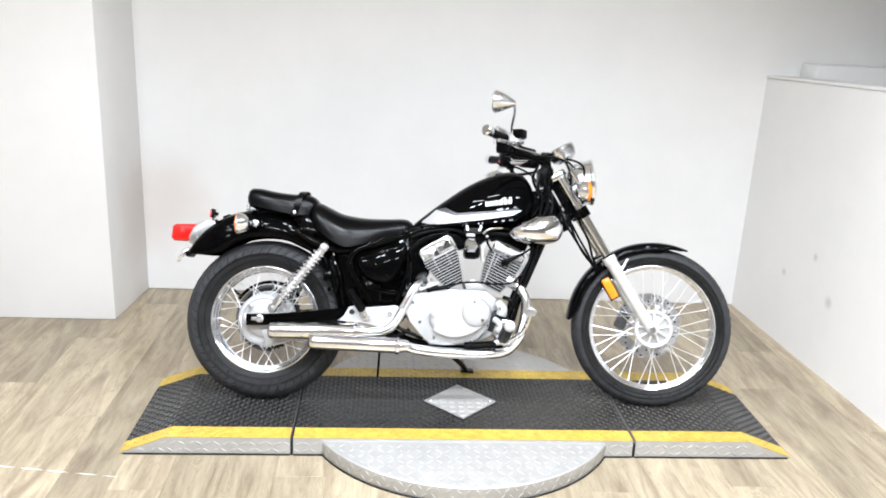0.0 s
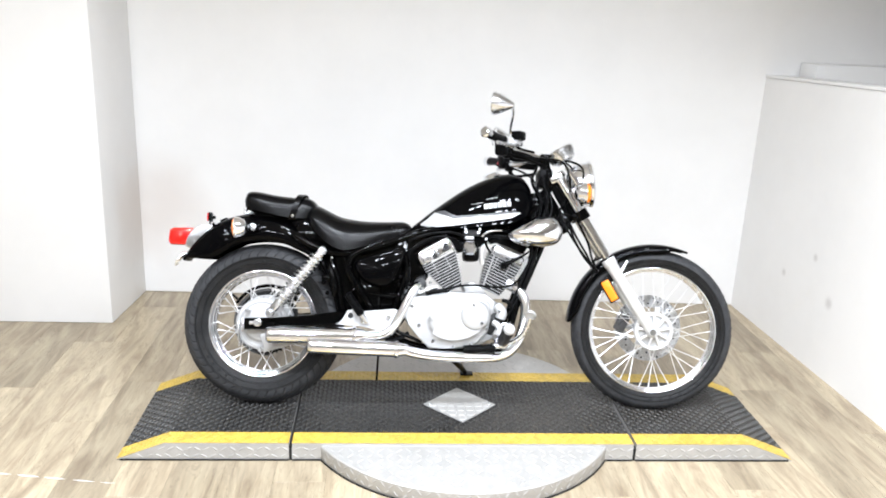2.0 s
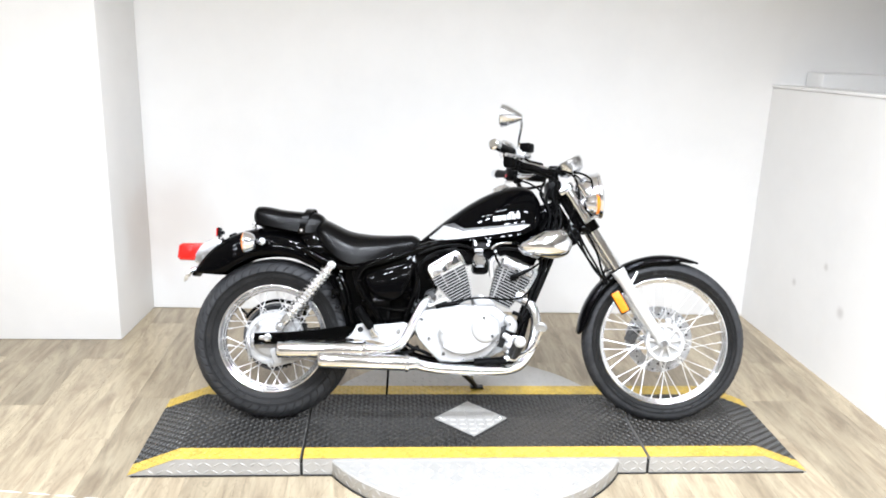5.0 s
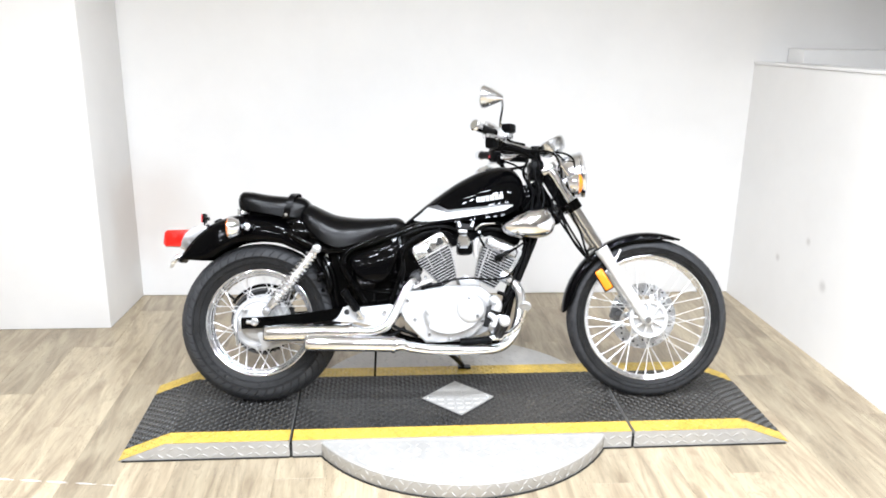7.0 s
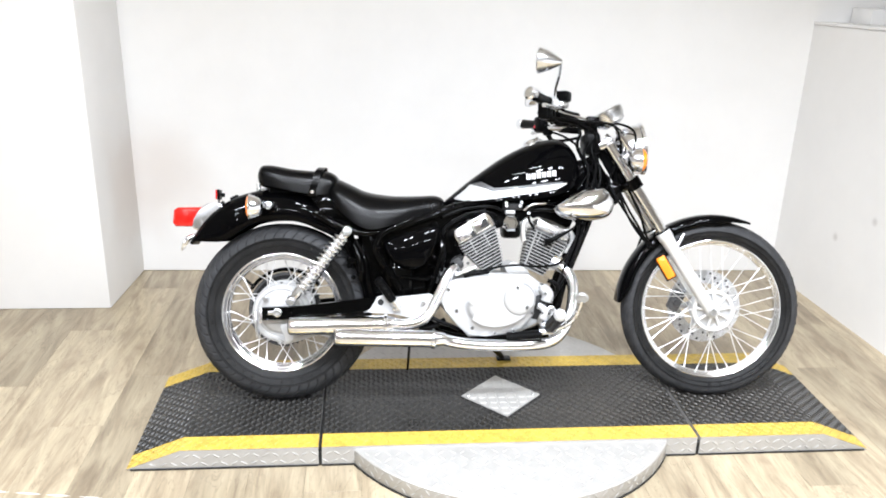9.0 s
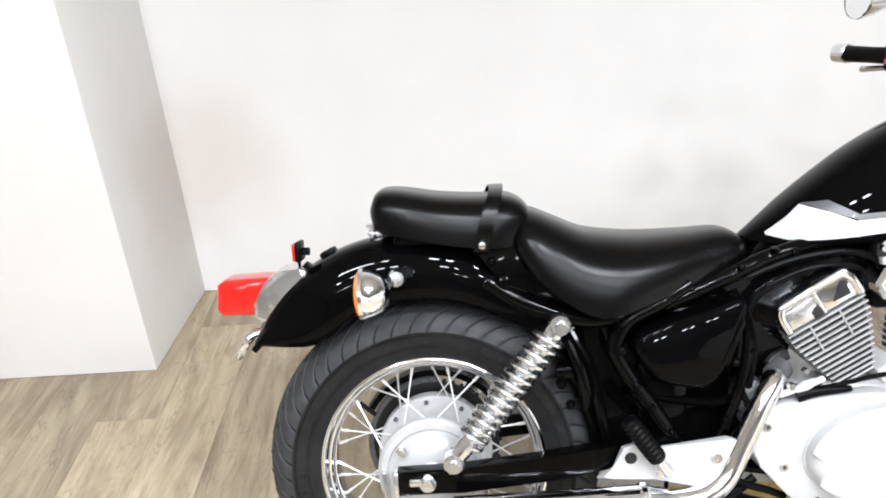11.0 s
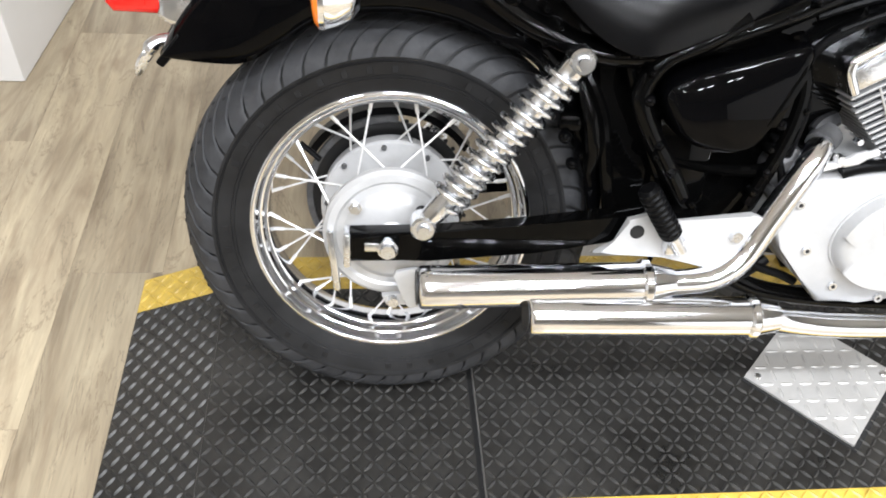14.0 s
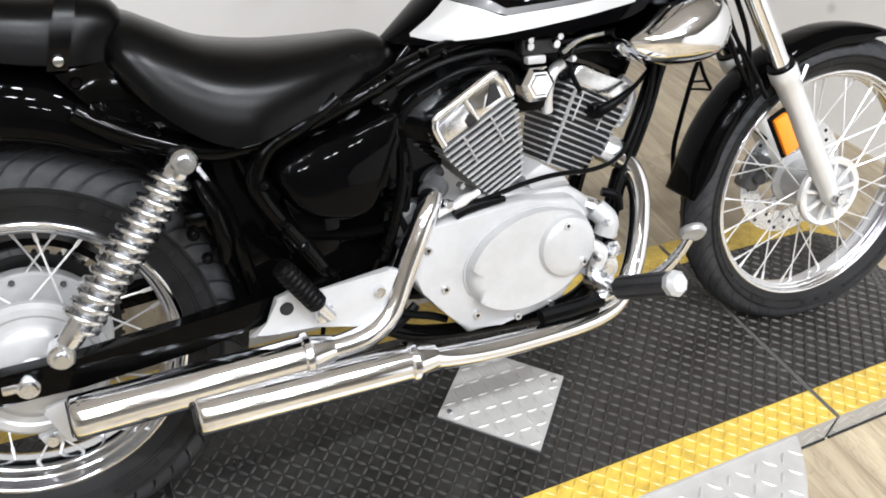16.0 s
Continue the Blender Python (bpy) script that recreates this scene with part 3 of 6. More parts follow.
def wheel(name, c, R, w, rim_r, bw, hub_r, hub_y, n_block, hub_bm, hub_mat, label, base, spoke_turn, well, lean=-1):
    hub = part(name, hub_bm, hub_mat, bike, label, base @ Matrix.Translation(c))
    prof = tyre_profile(R, w, rim_r - 0.004, bw)
    bm = bmesh.new()
    lathe(bm, prof, 96, closed=True)
    tyre = part("tyre", bm, "rubber", hub, "black rubber tyre with grooved tread", sharp=60)
    bm = bmesh.new()
    for f, dr in ((0.20, 0.0012), (0.26, 0.0012), (0.56, 0.0014), (0.60, 0.0012)):
        r, y = profile_at(prof[1:5], f)
        for s in (-1, 1):
            lathe(bm, [(r - 0.0016, s * (abs(y) - 0.001)), (r, s * (abs(y) + dr)), (r + 0.0016, s * (abs(y) - 0.001))], 80)
    part("sidewall_rib", bm, "rubber", tyre, sharp=20)
    bm = bmesh.new()
    for k in range(44):
        if k % 22 in (9, 10, 20, 21):
            continue
        a = 2 * math.pi * k / 44
        r, y = profile_at(prof[1:5], 0.41)
        for s in (-1, 1):
            box(bm, (r * math.cos(a), s * (abs(y) - 0.0002), r * math.sin(a)), (0.014, 0.0018, 0.009), 0.0006, rot=Matrix.Rotation(-a, 3, "Y"), seg=1)
    tagged(part("sidewall_mark", bm, "rubber", tyre), kind="stuff")
    # tread blocks from shoulder to crown
    half = prof[4:9]
    bm = bmesh.new()
    d = 2 * math.pi / n_block
    up, cut = (0.0036, 0.095) if lean > 0 else (0.0028, 0.05)
    for side in (-1, 1):
        for i in range(n_block):
            grid = []
            ns = 8
            for k in range(ns + 1):
                s = k / ns
                r, y = profile_at(half, s)
                if y > -0.004:
                    y = -0.004
                sl = lean * (0.07 + 0.36 * (s ** 1.3))
                rows = []
                for j in range(4):
                    a = i * d + (d * 0.5 if side > 0 else 0) + sl + d * (cut + (1 - 2 * cut) * j / 3)
                    h = up if 0 < k else 0.0004
                    rr = r + h
                    yy = y - (h * 0.6 if k < 3 else 0)
                    rows.append(V(rr * math.cos(-a), yy * -side, rr * math.sin(-a)))
                grid.append(rows)
            vs = [[bm.verts.new(p) for p in row] for row in grid]
            lowr = []
            for a, b in zip(vs, vs[1:]):
                for j in range(3):
                    bm.faces.new((a[j], a[j + 1], b[j + 1], b[j]))
            # sides down to the carcass
            for j in (0, 3):
                dn = []
                for row in vs:
                    p = row[j].co
                    q = V(p.x, 0, p.z)
                    f = (q.length - 0.004) / q.length
                    dn.append(bm.verts.new(V(p.x * f, p.y, p.z * f)))
                for k in range(ns):
                    bm.faces.new((vs[k][j], vs[k + 1][j], dn[k + 1], dn[k]))
    tagged(part("tread", bm, "tread_rubber", hub, "worn grey tread with curved grooves", sharp=40), kind="stuff")
    # twin wear slots in each block
    bm = bmesh.new()
    for side in (-1, 1):
        for i in range(n_block):
            for s, j in ((0.50, 0.62), (0.72, 0.38)):
                r, y = profile_at(half, s)
                a = i * d + (d * 0.5 if side > 0 else 0) + lean * (0.07 + 0.36 * (s ** 1.3)) + d * j
                n = V(math.cos(-a), -side * 0.75, math.sin(-a)).normalized()
                t = V(-math.sin(-a), 0, math.cos(-a))
                o = V((r + up + 0.0002) * math.cos(-a), (y - (up * 0.6 if s < 0.375 else 0)) * -side, (r + up + 0.0002) * math.sin(-a))
                c = n.cross(t)
                q = [o + t * (0.0036 * math.cos(w)) + c * (0.0017 * math.sin(w)) for w in (0, 1.05, 2.09, 3.14, 4.19, 5.24)]
                top = [bm.verts.new(p + n * 0.0006) for p in q]
                low = [bm.verts.new(p - n * 0.002) for p in q]
                bm.faces.new(top)
                for k in range(6):
                    bm.faces.new((top[k], top[(k + 1) % 6], low[(k + 1) % 6], low[k]))
    tagged(part("wear_slot", bm, "gap", hub), kind="stuff")
    bm = bmesh.new()
    rp = [(rim_r, -bw), (rim_r + 0.003, -bw - 0.003), (rim_r + 0.001, -bw - 0.006), (rim_r - 0.003, -bw - 0.0065), (rim_r - 0.006, -bw - 0.004), (rim_r - 0.007, -bw + 0.001),
          (rim_r - well * 0.34, -bw + 0.003), (rim_r - well * 0.40, -bw * 0.80), (rim_r - well * 0.46, -bw * 0.74), (rim_r - well * 0.62, -bw * 0.72), (rim_r - well * 0.68, -bw * 0.60),
          (rim_r - well * 0.74, -bw * 0.50), (rim_r - well * 0.92, -bw * 0.46), (rim_r - well * 0.98, -bw * 0.34), (rim_r - well, 0.0)]
    rp = rp + [(r, -y) for r, y in reversed(rp[:-1])]
    lathe(bm, rp, 96, closed=True)
    part("rim", bm, "chrome", hub, "polished chrome wheel rim", sharp=50)
    # spokes
    for side in (-1, 1):
        for cross in (-1, 1):
            bm = bmesh.new()
            a0, a1 = 0.0, cross * spoke_turn
            p0 = V(hub_r * math.cos(a0), side * hub_y * (1.0 if cross > 0 else 0.93), hub_r * math.sin(a0))
            p1 = V((rim_r - well) * math.cos(a1), side * 0.007, (rim_r - well) * math.sin(a1))
            rod(bm, p0, p1, 0.0017, 6)
            dirn = (p1 - p0).normalized()
            rod(bm, p1 - dirn * 0.016, p1 + dirn * 0.002, 0.0030, 6)
            me = finish("spoke", bm, "spoke")
            for k in range(9):
                part("spoke", me, None, hub, m=pose(0, 0, 0, 0, k * 40 + cross * math.degrees(spoke_turn) - (0 if cross > 0 else 20) - (10 if side > 0 else 0), 0))
    bm = bmesh.new()
    a = 2.45
    rod(bm, V((rim_r - 0.03) * math.cos(a), 0, (rim_r - 0.03) * math.sin(a)), V((rim_r - 0.068) * math.cos(a), -0.004, (rim_r - 0.068) * math.sin(a)), 0.0045, 8)
    part("valve", bm, "matt_black", hub)
    return hub


RC, RR = V(-0.752, -0.006, 0.3045), 0.3055
FC, FR = V(0.783, 0.0, 0.316), 0.3165
bm = bmesh.new()
lathe(bm, [(0.0, -0.070), (0.040, -0.070), (0.050, -0.064), (0.088, -0.060), (0.090, -0.052), (0.088, -0.046), (0.062, -0.044), (0.050, -0.03), (0.046, 0.0), (0.05, 0.03), (0.072, 0.045), (0.074, 0.055), (0.04, 0.06), (0.0, 0.06)], 64)
rear_wheel = wheel("rear_wheel", RC, RR, 0.128, 0.2055, 0.046, 0.078, 0.052, 50, bm, "alu", "wire-spoked rear wheel with a silver drum hub", ID, 0.60, 0.023, lean=1)
bm = bmesh.new()
lathe(bm, [(0.0, -0.088), (0.022, -0.088), (0.026, -0.085), (0.056, -0.084), (0.064, -0.080), (0.070, -0.073), (0.080, -0.072), (0.084, -0.075), (0.094, -0.074), (0.100, -0.068), (0.101, -0.060), (0.0, -0.055)], 64)
part("brake_panel", bm, "alu", rear_wheel, "smooth silver drum brake panel", sharp=30)
bm = bmesh.new()
box(bm, (-0.084, -0.080, -0.040), (0.011, 0.012, 0.10), 0.004, rot=Matrix.Rotation(radians(-6), 3, "Y"))
part("brake_arm", bm, "steel", rear_wheel)
for bx, bz, r in ((-0.052, 0.052, 0.010), (0.058, 0.02, 0.008)):
    bm = bmesh.new()
    lathe(bm, [(0.0, -0.014), (r * 0.6, -0.014), (r * 0.7, -0.008), (r, -0.008), (r, 0.0)], 6, c=(bx, -0.09, bz))
    part("bolt", bm, "steel", rear_wheel)
bm = bmesh.new()
lathe(bm, [(0.080, 0.072), (0.124, 0.072), (0.124, 0.078), (0.080, 0.078)], 60, closed=True)
for k in range(45):
    a = 2 * math.pi * k / 45
    box(bm, (0.125 * math.cos(a), 0.075, 0.125 * math.sin(a)), (0.009, 0.005, 0.007), 0.002, rot=Matrix.Rotation(-a, 3, "Y"), seg=1)
part("sprocket", bm, "black_bare", rear_wheel, "dark toothed rear sprocket")
bm = bmesh.new()
for k in range(23):
    a = math.pi / 2 + math.pi * k / 22
    for y in (0.070, 0.080):
        box(bm, (0.129 * math.cos(a), y, 0.129 * math.sin(a)), (0.011, 0.0025, 0.019), 0.001, rot=Matrix.Rotation(-a, 3, "Y"), seg=1)
tagged(part("chain", bm, "cast_grey", rear_wheel, "dark drive chain round the sprocket"), kind="stuff")
bm = bmesh.new()
lathe(bm, [(0.138, 0.066), (0.150, 0.064), (0.152, 0.092), (0.148, 0.094), (0.138, 0.072)], 40, closed=True, a0=radians(35), a1=radians(150))
bpart("chain_guard", bm, "matt_black", "black chain guard over the sprocket", m=Matrix.Translation(RC))
bm = bmesh.new()
lathe(bm, [(0.0, 0.026), (0.106, 0.026), (0.109, 0.030), (0.109, 0.056), (0.0, 0.060)], 56)
flange = part("hub_flange", bm, "alu", rear_wheel, "silver hub flange")
for k in range(9):
    a = 2 * math.pi * k / 9 + 0.3
    bm = bmesh.new()
    lathe(bm, [(0.0, 0.020), (0.0035, 0.020), (0.0045, 0.023), (0.0045, 0.027)], 10, c=(0.099 * math.cos(a), 0, 0.099 * math.sin(a)))
    part("rivet", bm, "cast_grey", flange)
bm = bmesh.new()
lathe(bm, [(0.0, -0.060), (0.022, -0.060), (0.030, -0.055), (0.068, -0.050), (0.070, -0.044), (0.066, -0.040), (0.044, -0.036), (0.040, 0.0), (0.046, 0.036), (0.06, 0.042), (0.06, 0.05), (0.0, 0.052)], 56)
front_wheel = wheel("front_wheel", FC, FR, 0.088, 0.2495, 0.025, 0.060, 0.042, 60, bm, "alu", "wire-spoked front wheel with a silver hub", STEER, 0.52, 0.017)
# slotted hub cover
bm = bmesh.new()
lathe(bm, [(0.062, -0.062), (0.072, -0.064), (0.076, -0.060), (0.076, -0.050), (0.062, -0.050)], 48, closed=True)
lathe(bm, [(0.0, -0.070), (0.016, -0.070), (0.022, -0.064), (0.024, -0.056), (0.0, -0.054)], 24)
part("hub_cover", bm, "spoke", front_wheel, "silver slotted hub cover")
for k in range(9):
    bm = bmesh.new()
    a = 2 * math.pi * k / 9 + 0.2
    box(bm, (0.044 * math.cos(a), -0.062, 0.044 * math.sin(a)), (0.044, 0.008, 0.009), 0.003, rot=Matrix.Rotation(-a, 3, "Y"))
    part("hub_vane", bm, "spoke", front_wheel)
bm = bmesh.new()
lathe(bm, [(0.085, 0.058), (0.134, 0.058), (0.134, 0.063), (0.085, 0.063)], 64, closed=True)
for k in range(6):
    a = 2 * math.pi * k / 6
    box(bm, (0.072 * math.cos(a), 0.058, 0.072 * math.sin(a)), (0.045, 0.006, 0.022), 0.002, rot=Matrix.Rotation(-a - 0.35, 3, "Y"))
part("brake_disc", bm, "steel", front_wheel, "drilled steel brake disc")
for k in range(36):
    a = 2 * math.pi * k / 36
    bm = bmesh.new() if k == 0 else bm
    lathe(bm, [(0.0, 0.0572), (0.0042, 0.0572), (0.0042, 0.058)], 8, c=((0.100 + 0.012 * (k % 3)) * math.cos(a), 0, (0.100 + 0.012 * (k % 3)) * math.sin(a)))
tagged(part("disc_hole", bm, "engine_dark", front_wheel), kind="stuff")
bm = bmesh.new()
box(bm, (-0.103, 0.062, 0.022), (0.044, 0.042, 0.082), 0.010, rot=Matrix.Rotation(radians(25), 3, "Y"))
caliper = bpart("brake_caliper", bm, "cast_grey", "grey cast front brake caliper", STEER @ Matrix.Translation(FC))
bm = bmesh.new()
lathe(bm, [(0.0, 0.030), (0.012, 0.030), (0.014, 0.034), (0.014, 0.05)], 24, c=(-0.104, 0, 0.012))
part("piston_cap", bm, "cast_grey", caliper)


# mudguards
def guard(name, stations, half, label, base, thick=0.0035, roll=None):
    bm = bmesh.new()
    sec = [(-1.0, 0.0), (-1.03, 0.22), (-1.02, 0.45), (-0.95, 0.66), (-0.82, 0.82), (-0.58, 0.94), (-0.3, 0.985), (0.0, 1.0)]
    sec = sec + [(-y, t) for y, t in reversed(sec[:-1])]
    top = smooth_path([V(*s[0], 0) for s in stations], 5)
    low = smooth_path([V(*s[1], 0) for s in stations], 5)
    wid = smooth_path([V(s[2] if len(s) > 2 else half, 0, 0) for s in stations], 5)
    rings = []
    for a, b, wd in zip(low, top, wid):
        rings.append([V(a.x + (b.x - a.x) * t, y * wd.x, a.y + (b.y - a.y) * t) for y, t in sec])
    skin(bm, rings, caps=False, loop=False)
    ob = bpart(name, bm, "paint", label, base)
    mod = ob.modifiers.new("thickness", "SOLIDIFY")
    mod.thickness, mod.offset = thick, -1
    return ob


rear_guard = guard("rear_mudguard", [((-1.064, 0.556), (-1.046, 0.551), 0.070), ((-1.032, 0.612), (-0.992, 0.548), 0.076), ((-0.992, 0.657), (-0.945, 0.552), 0.080), ((-0.940, 0.694), (-0.896, 0.582), 0.086),
                     ((-0.880, 0.719), (-0.848, 0.610), 0.082), ((-0.810, 0.733), (-0.790, 0.622), 0.084), ((-0.735, 0.734), (-0.730, 0.623), 0.086), ((-0.660, 0.716), (-0.675, 0.613), 0.088),
                     ((-0.590, 0.672), (-0.626, 0.592), 0.088), ((-0.528, 0.605), (-0.565, 0.560), 0.080), ((-0.478, 0.510), (-0.515, 0.490), 0.076), ((-0.446, 0.410), (-0.480, 0.405), 0.074),
                     ((-0.435, 0.320), (-0.466, 0.322), 0.072)], 0.084, "deep glossy black rear mudguard", ID)
arc = []
for k in range(12):
    a = radians(68 + (176 - 68) * k / 11)
    ends = min(k, 11 - k)
    ro, ri = FR + 0.026, FR + (-0.012 if 1 < k < 11 else (0.006 if k in (1,) else 0.016))
    arc.append(((FC.x + ro * math.cos(a), FC.z + ro * math.sin(a)), (FC.x + ri * math.cos(a), FC.z + ri * math.sin(a)), 0.048 if k else 0.044))
front_guard = guard("front_mudguard", arc, 0.056, "glossy black front mudguard", STEER)
for sy in (-1, 1):
    bm = bmesh.new()
    tube(bm, [(0.672, sy * 0.050, 0.590), (0.658, sy * 0.056, 0.565), (0.640, sy * 0.062, 0.535)], 0.006, 8)
    part("stay", bm, "steel", front_guard)

# fork
FT, FA = V(0.380, 0, 0.925), V(0.770, 0, 0.316)
FD = (FA - FT).normalized()
fork_len = (FA - FT).length
for sy in (-1, 1):
    o = V(0, sy * 0.075, 0)
    bm = bmesh.new()
    rod(bm, FT + o, FT + o + FD * fork_len * 0.56, 0.0190, 20)
    leg = bpart("fork_tube", bm, "chrome", "chrome upper fork tube", STEER)
    bm = bmesh.new()
    a, b = FT + o + FD * fork_len * 0.535, FA + o
    tube(bm, [a, a + FD * 0.006, a + FD * 0.03, a + FD * 0.034, a + FD * 0.08, b - FD * 0.05, b], [0.024, 0.027, 0.027, 0.0245, 0.023, 0.022, 0.018], 20, 1)
    low = bpart("fork_lower", bm, "fork_grey", "light grey painted lower fork leg", STEER)
    bm = bmesh.new()
    rod(bm, a - FD * 0.004, a + FD * 0.002, 0.026, 18)
    part("dust_seal", bm, "matt_black", low)
    bm = bmesh.new()
    lathe(bm, [(0.0, sy * 0.108), (0.012, sy * 0.108), (0.014, sy * 0.102), (0.014, sy * 0.062), (0.0, sy * 0.062)], 20, c=(FA.x, 0, FA.z))
    part("axle_end", bm, "steel", low)
    bm = bmesh.new()
    tube(bm, [FA + o + V(-0.02, 0, 0.03), FA + o + V(0.0, 0, 0.0), FA + o + V(0.014, 0, -0.016)], [0.018, 0.021, 0.016], 14, 3)
    part("axle_lug", bm, "fork_grey", low)
for nm, t0, r in (("upper_clamp", 0.03, 0.021), ("lower_clamp", 0.262, 0.030)):
    bm = bmesh.new()
    cpt = FT + FD * fork_len * t0
    R3 = Matrix.Rotation(math.atan2(FD.x, -FD.z) * -1, 3, "Y")
    box(bm, cpt + V(-0.012, 0, 0), (0.056, 0.195, 0.030), 0.010, rot=R3)
    for sy in (-1, 1):
        rod(bm, cpt + V(0, sy * 0.075, 0) - FD * 0.02, cpt + V(0, sy * 0.075, 0) + FD * 0.02, r, 18)
    bpart(nm, bm, "chrome" if nm == "upper_clamp" else "frame", "chrome top fork clamp" if nm == "upper_clamp" else "black lower fork clamp", STEER)
bm = bmesh.new()
rod(bm, HEAD - RAKE * 0.085 + V(-0.012, 0, 0), HEAD + RAKE * 0.07 + V(-0.012, 0, 0), 0.032, 20)
bpart("steering_head", bm, "frame", "black steering head tube")
bm = bmesh.new()
box(bm, (0.598, -0.104, 0.474), (0.032, 0.012, 0.085), 0.004, rot=Matrix.Rotation(radians(-31), 3, "Y"))
refl = bpart("side_reflector", bm, "orange", "orange side reflector in a black frame", STEER)
bm = bmesh.new()
box(bm, (0.598, -0.097, 0.474), (0.041, 0.010, 0.096), 0.003, rot=Matrix.Rotation(radians(-31), 3, "Y"))
part("reflector_frame", bm, "matt_black", refl)

# headlamp and front indicators
bm = bmesh.new()
hl = [(0.0, -0.085), (0.03, -0.083), (0.058, -0.07), (0.078, -0.045), (0.087, -0.015), (0.089, 0.01), (0.093, 0.013), (0.094, 0.022), (0.086, 0.026)]
lathe(bm, hl, 48)
HM = STEER @ Matrix.Translation((0.503, 0.0, 0.890)) @ pose(0, 0, 0, 0, 0, -90) @ pose(0, 0, 0, 6, 0, 0)
headlamp = bpart("headlamp", bm, "chrome", "round chrome headlamp", HM)
bm = bmesh.new()
lathe(bm, [(0.0, 0.040), (0.04, 0.037), (0.07, 0.031), (0.086, 0.025)], 48)
part("lens", bm, "glass", headlamp, "clear headlamp glass")
bm = bmesh.new()
lathe(bm, [(0.0, -0.04), (0.04, -0.03), (0.07, 0.0), (0.083, 0.022)], 40)
part("reflector_bowl", bm, "chrome", headlamp)


def indicator(name, c, facing, label, stalk_to, m):
    """A chrome bullet indicator: shell, amber lens, stalk."""
    bm = bmesh.new()
    lathe(bm, [(0.0, -0.034), (0.016, -0.032), (0.029, -0.022), (0.036, -0.006), (0.039, 0.004), (0.041, 0.006), (0.041, 0.012), (0.036, 0.013)], 36)
    ob = bpart(name, bm, "chrome", label, m @ Matrix.Translation(c) @ pose(0, 0, 0, 0, 0, facing))
    bm = bmesh.new()
    k = 1.0 if name == "front_indicator" else 0.5
    lathe(bm, [(0.0, 0.012 + 0.020 * k), (0.02, 0.012 + 0.018 * k), (0.034, 0.012 + 0.011 * k), (0.040, 0.012), (0.040, 0.006)], 36)
    part("lens", bm, "amber", ob, "amber indicator lens")
    bm = bmesh.new()
    inv = (Matrix.Translation(c) @ pose(0, 0, 0, 0, 0, facing)).inverted()
    tube(bm, [inv @ Vector(c) + V(0, -0.015, 0), inv @ (Vector(c).lerp(Vector(stalk_to), 0.55)), inv @ Vector(stalk_to)], [0.012, 0.009, 0.011], 12, 4)
    part("stalk", bm, "steel", ob)
    bm = bmesh.new()
    q = inv @ Vector(stalk_to)
    lathe(bm, [(0.0, -0.014), (0.013, -0.013), (0.016, -0.004), (0.016, 0.010), (0.0, 0.012)], 18)
    part("boss", bm, "steel", ob, m=Matrix.Translation(q.lerp(inv @ Vector(c), 0.3)) @ pose(0, 0, 0, 0, 0, -facing))
    return ob


for sy in (-1, 1):
    indicator("front_indicator", (0.476, sy * 0.166, 0.847), -90, "chrome front indicator with an amber lens", (0.44, sy * 0.095, 0.86), STEER)
    indicator("rear_indicator", (-0.828, sy * 0.212, 0.666), 90, "chrome rear indicator with an amber lens", (-0.775, sy * 0.086, 0.676), ID)
for sy in (-1, 1):
    bm = bmesh.new()
    tube(bm, [(0.415, sy * 0.098, 0.95), (0.452, sy * 0.094, 0.90), (0.492, sy * 0.090, 0.835)], 0.008, 10)
    bpart("headlamp_bracket", bm, "chrome", "chrome headlamp bracket", STEER)

# instruments, bars, controls
bm = bmesh.new()
lathe(bm, [(0.0, -0.05), (0.03, -0.05), (0.05, -0.036), (0.057, -0.01), (0.058, 0.006), (0.053, 0.012), (0.05, 0.008)], 40)
MM = STEER @ Matrix.Translation((0.398, 0.0, 1.018)) @ pose(0, 0, 0, 62, 0, 90)
meter = bpart("speedometer", bm, "steel", "chrome-cased round speedometer", MM)
bm = bmesh.new()
lathe(bm, [(0.0, 0.007), (0.05, 0.007)], 40)
part("dial", bm, "matt_black", meter, "black dial")
bm = bmesh.new()
BAR = [(0.105, -0.37, 1.040), (0.155, -0.28, 1.033), (0.180, -0.22, 1.018), (0.225, -0.15, 0.997), (0.305, -0.085, 0.985), (0.335, -0.04, 0.98)]
tube(bm, [(x, y + 0.085 * min(1, -y / 0.22), z + 0.011 * min(1, -y / 0.22)) for x, y, z in BAR] + [(0.335, 0.04, 0.98)] + [(x + 0.022 * min(1, -y / 0.22), -y - 0.03 * min(1, -y / 0.22), z - 0.034 * min(1, -y / 0.22)) for x, y, z in reversed(BAR[:-1])], 0.0111, 12, 5)
bpart("handlebar", bm, "chrome", "swept-back chrome handlebar", STEER)
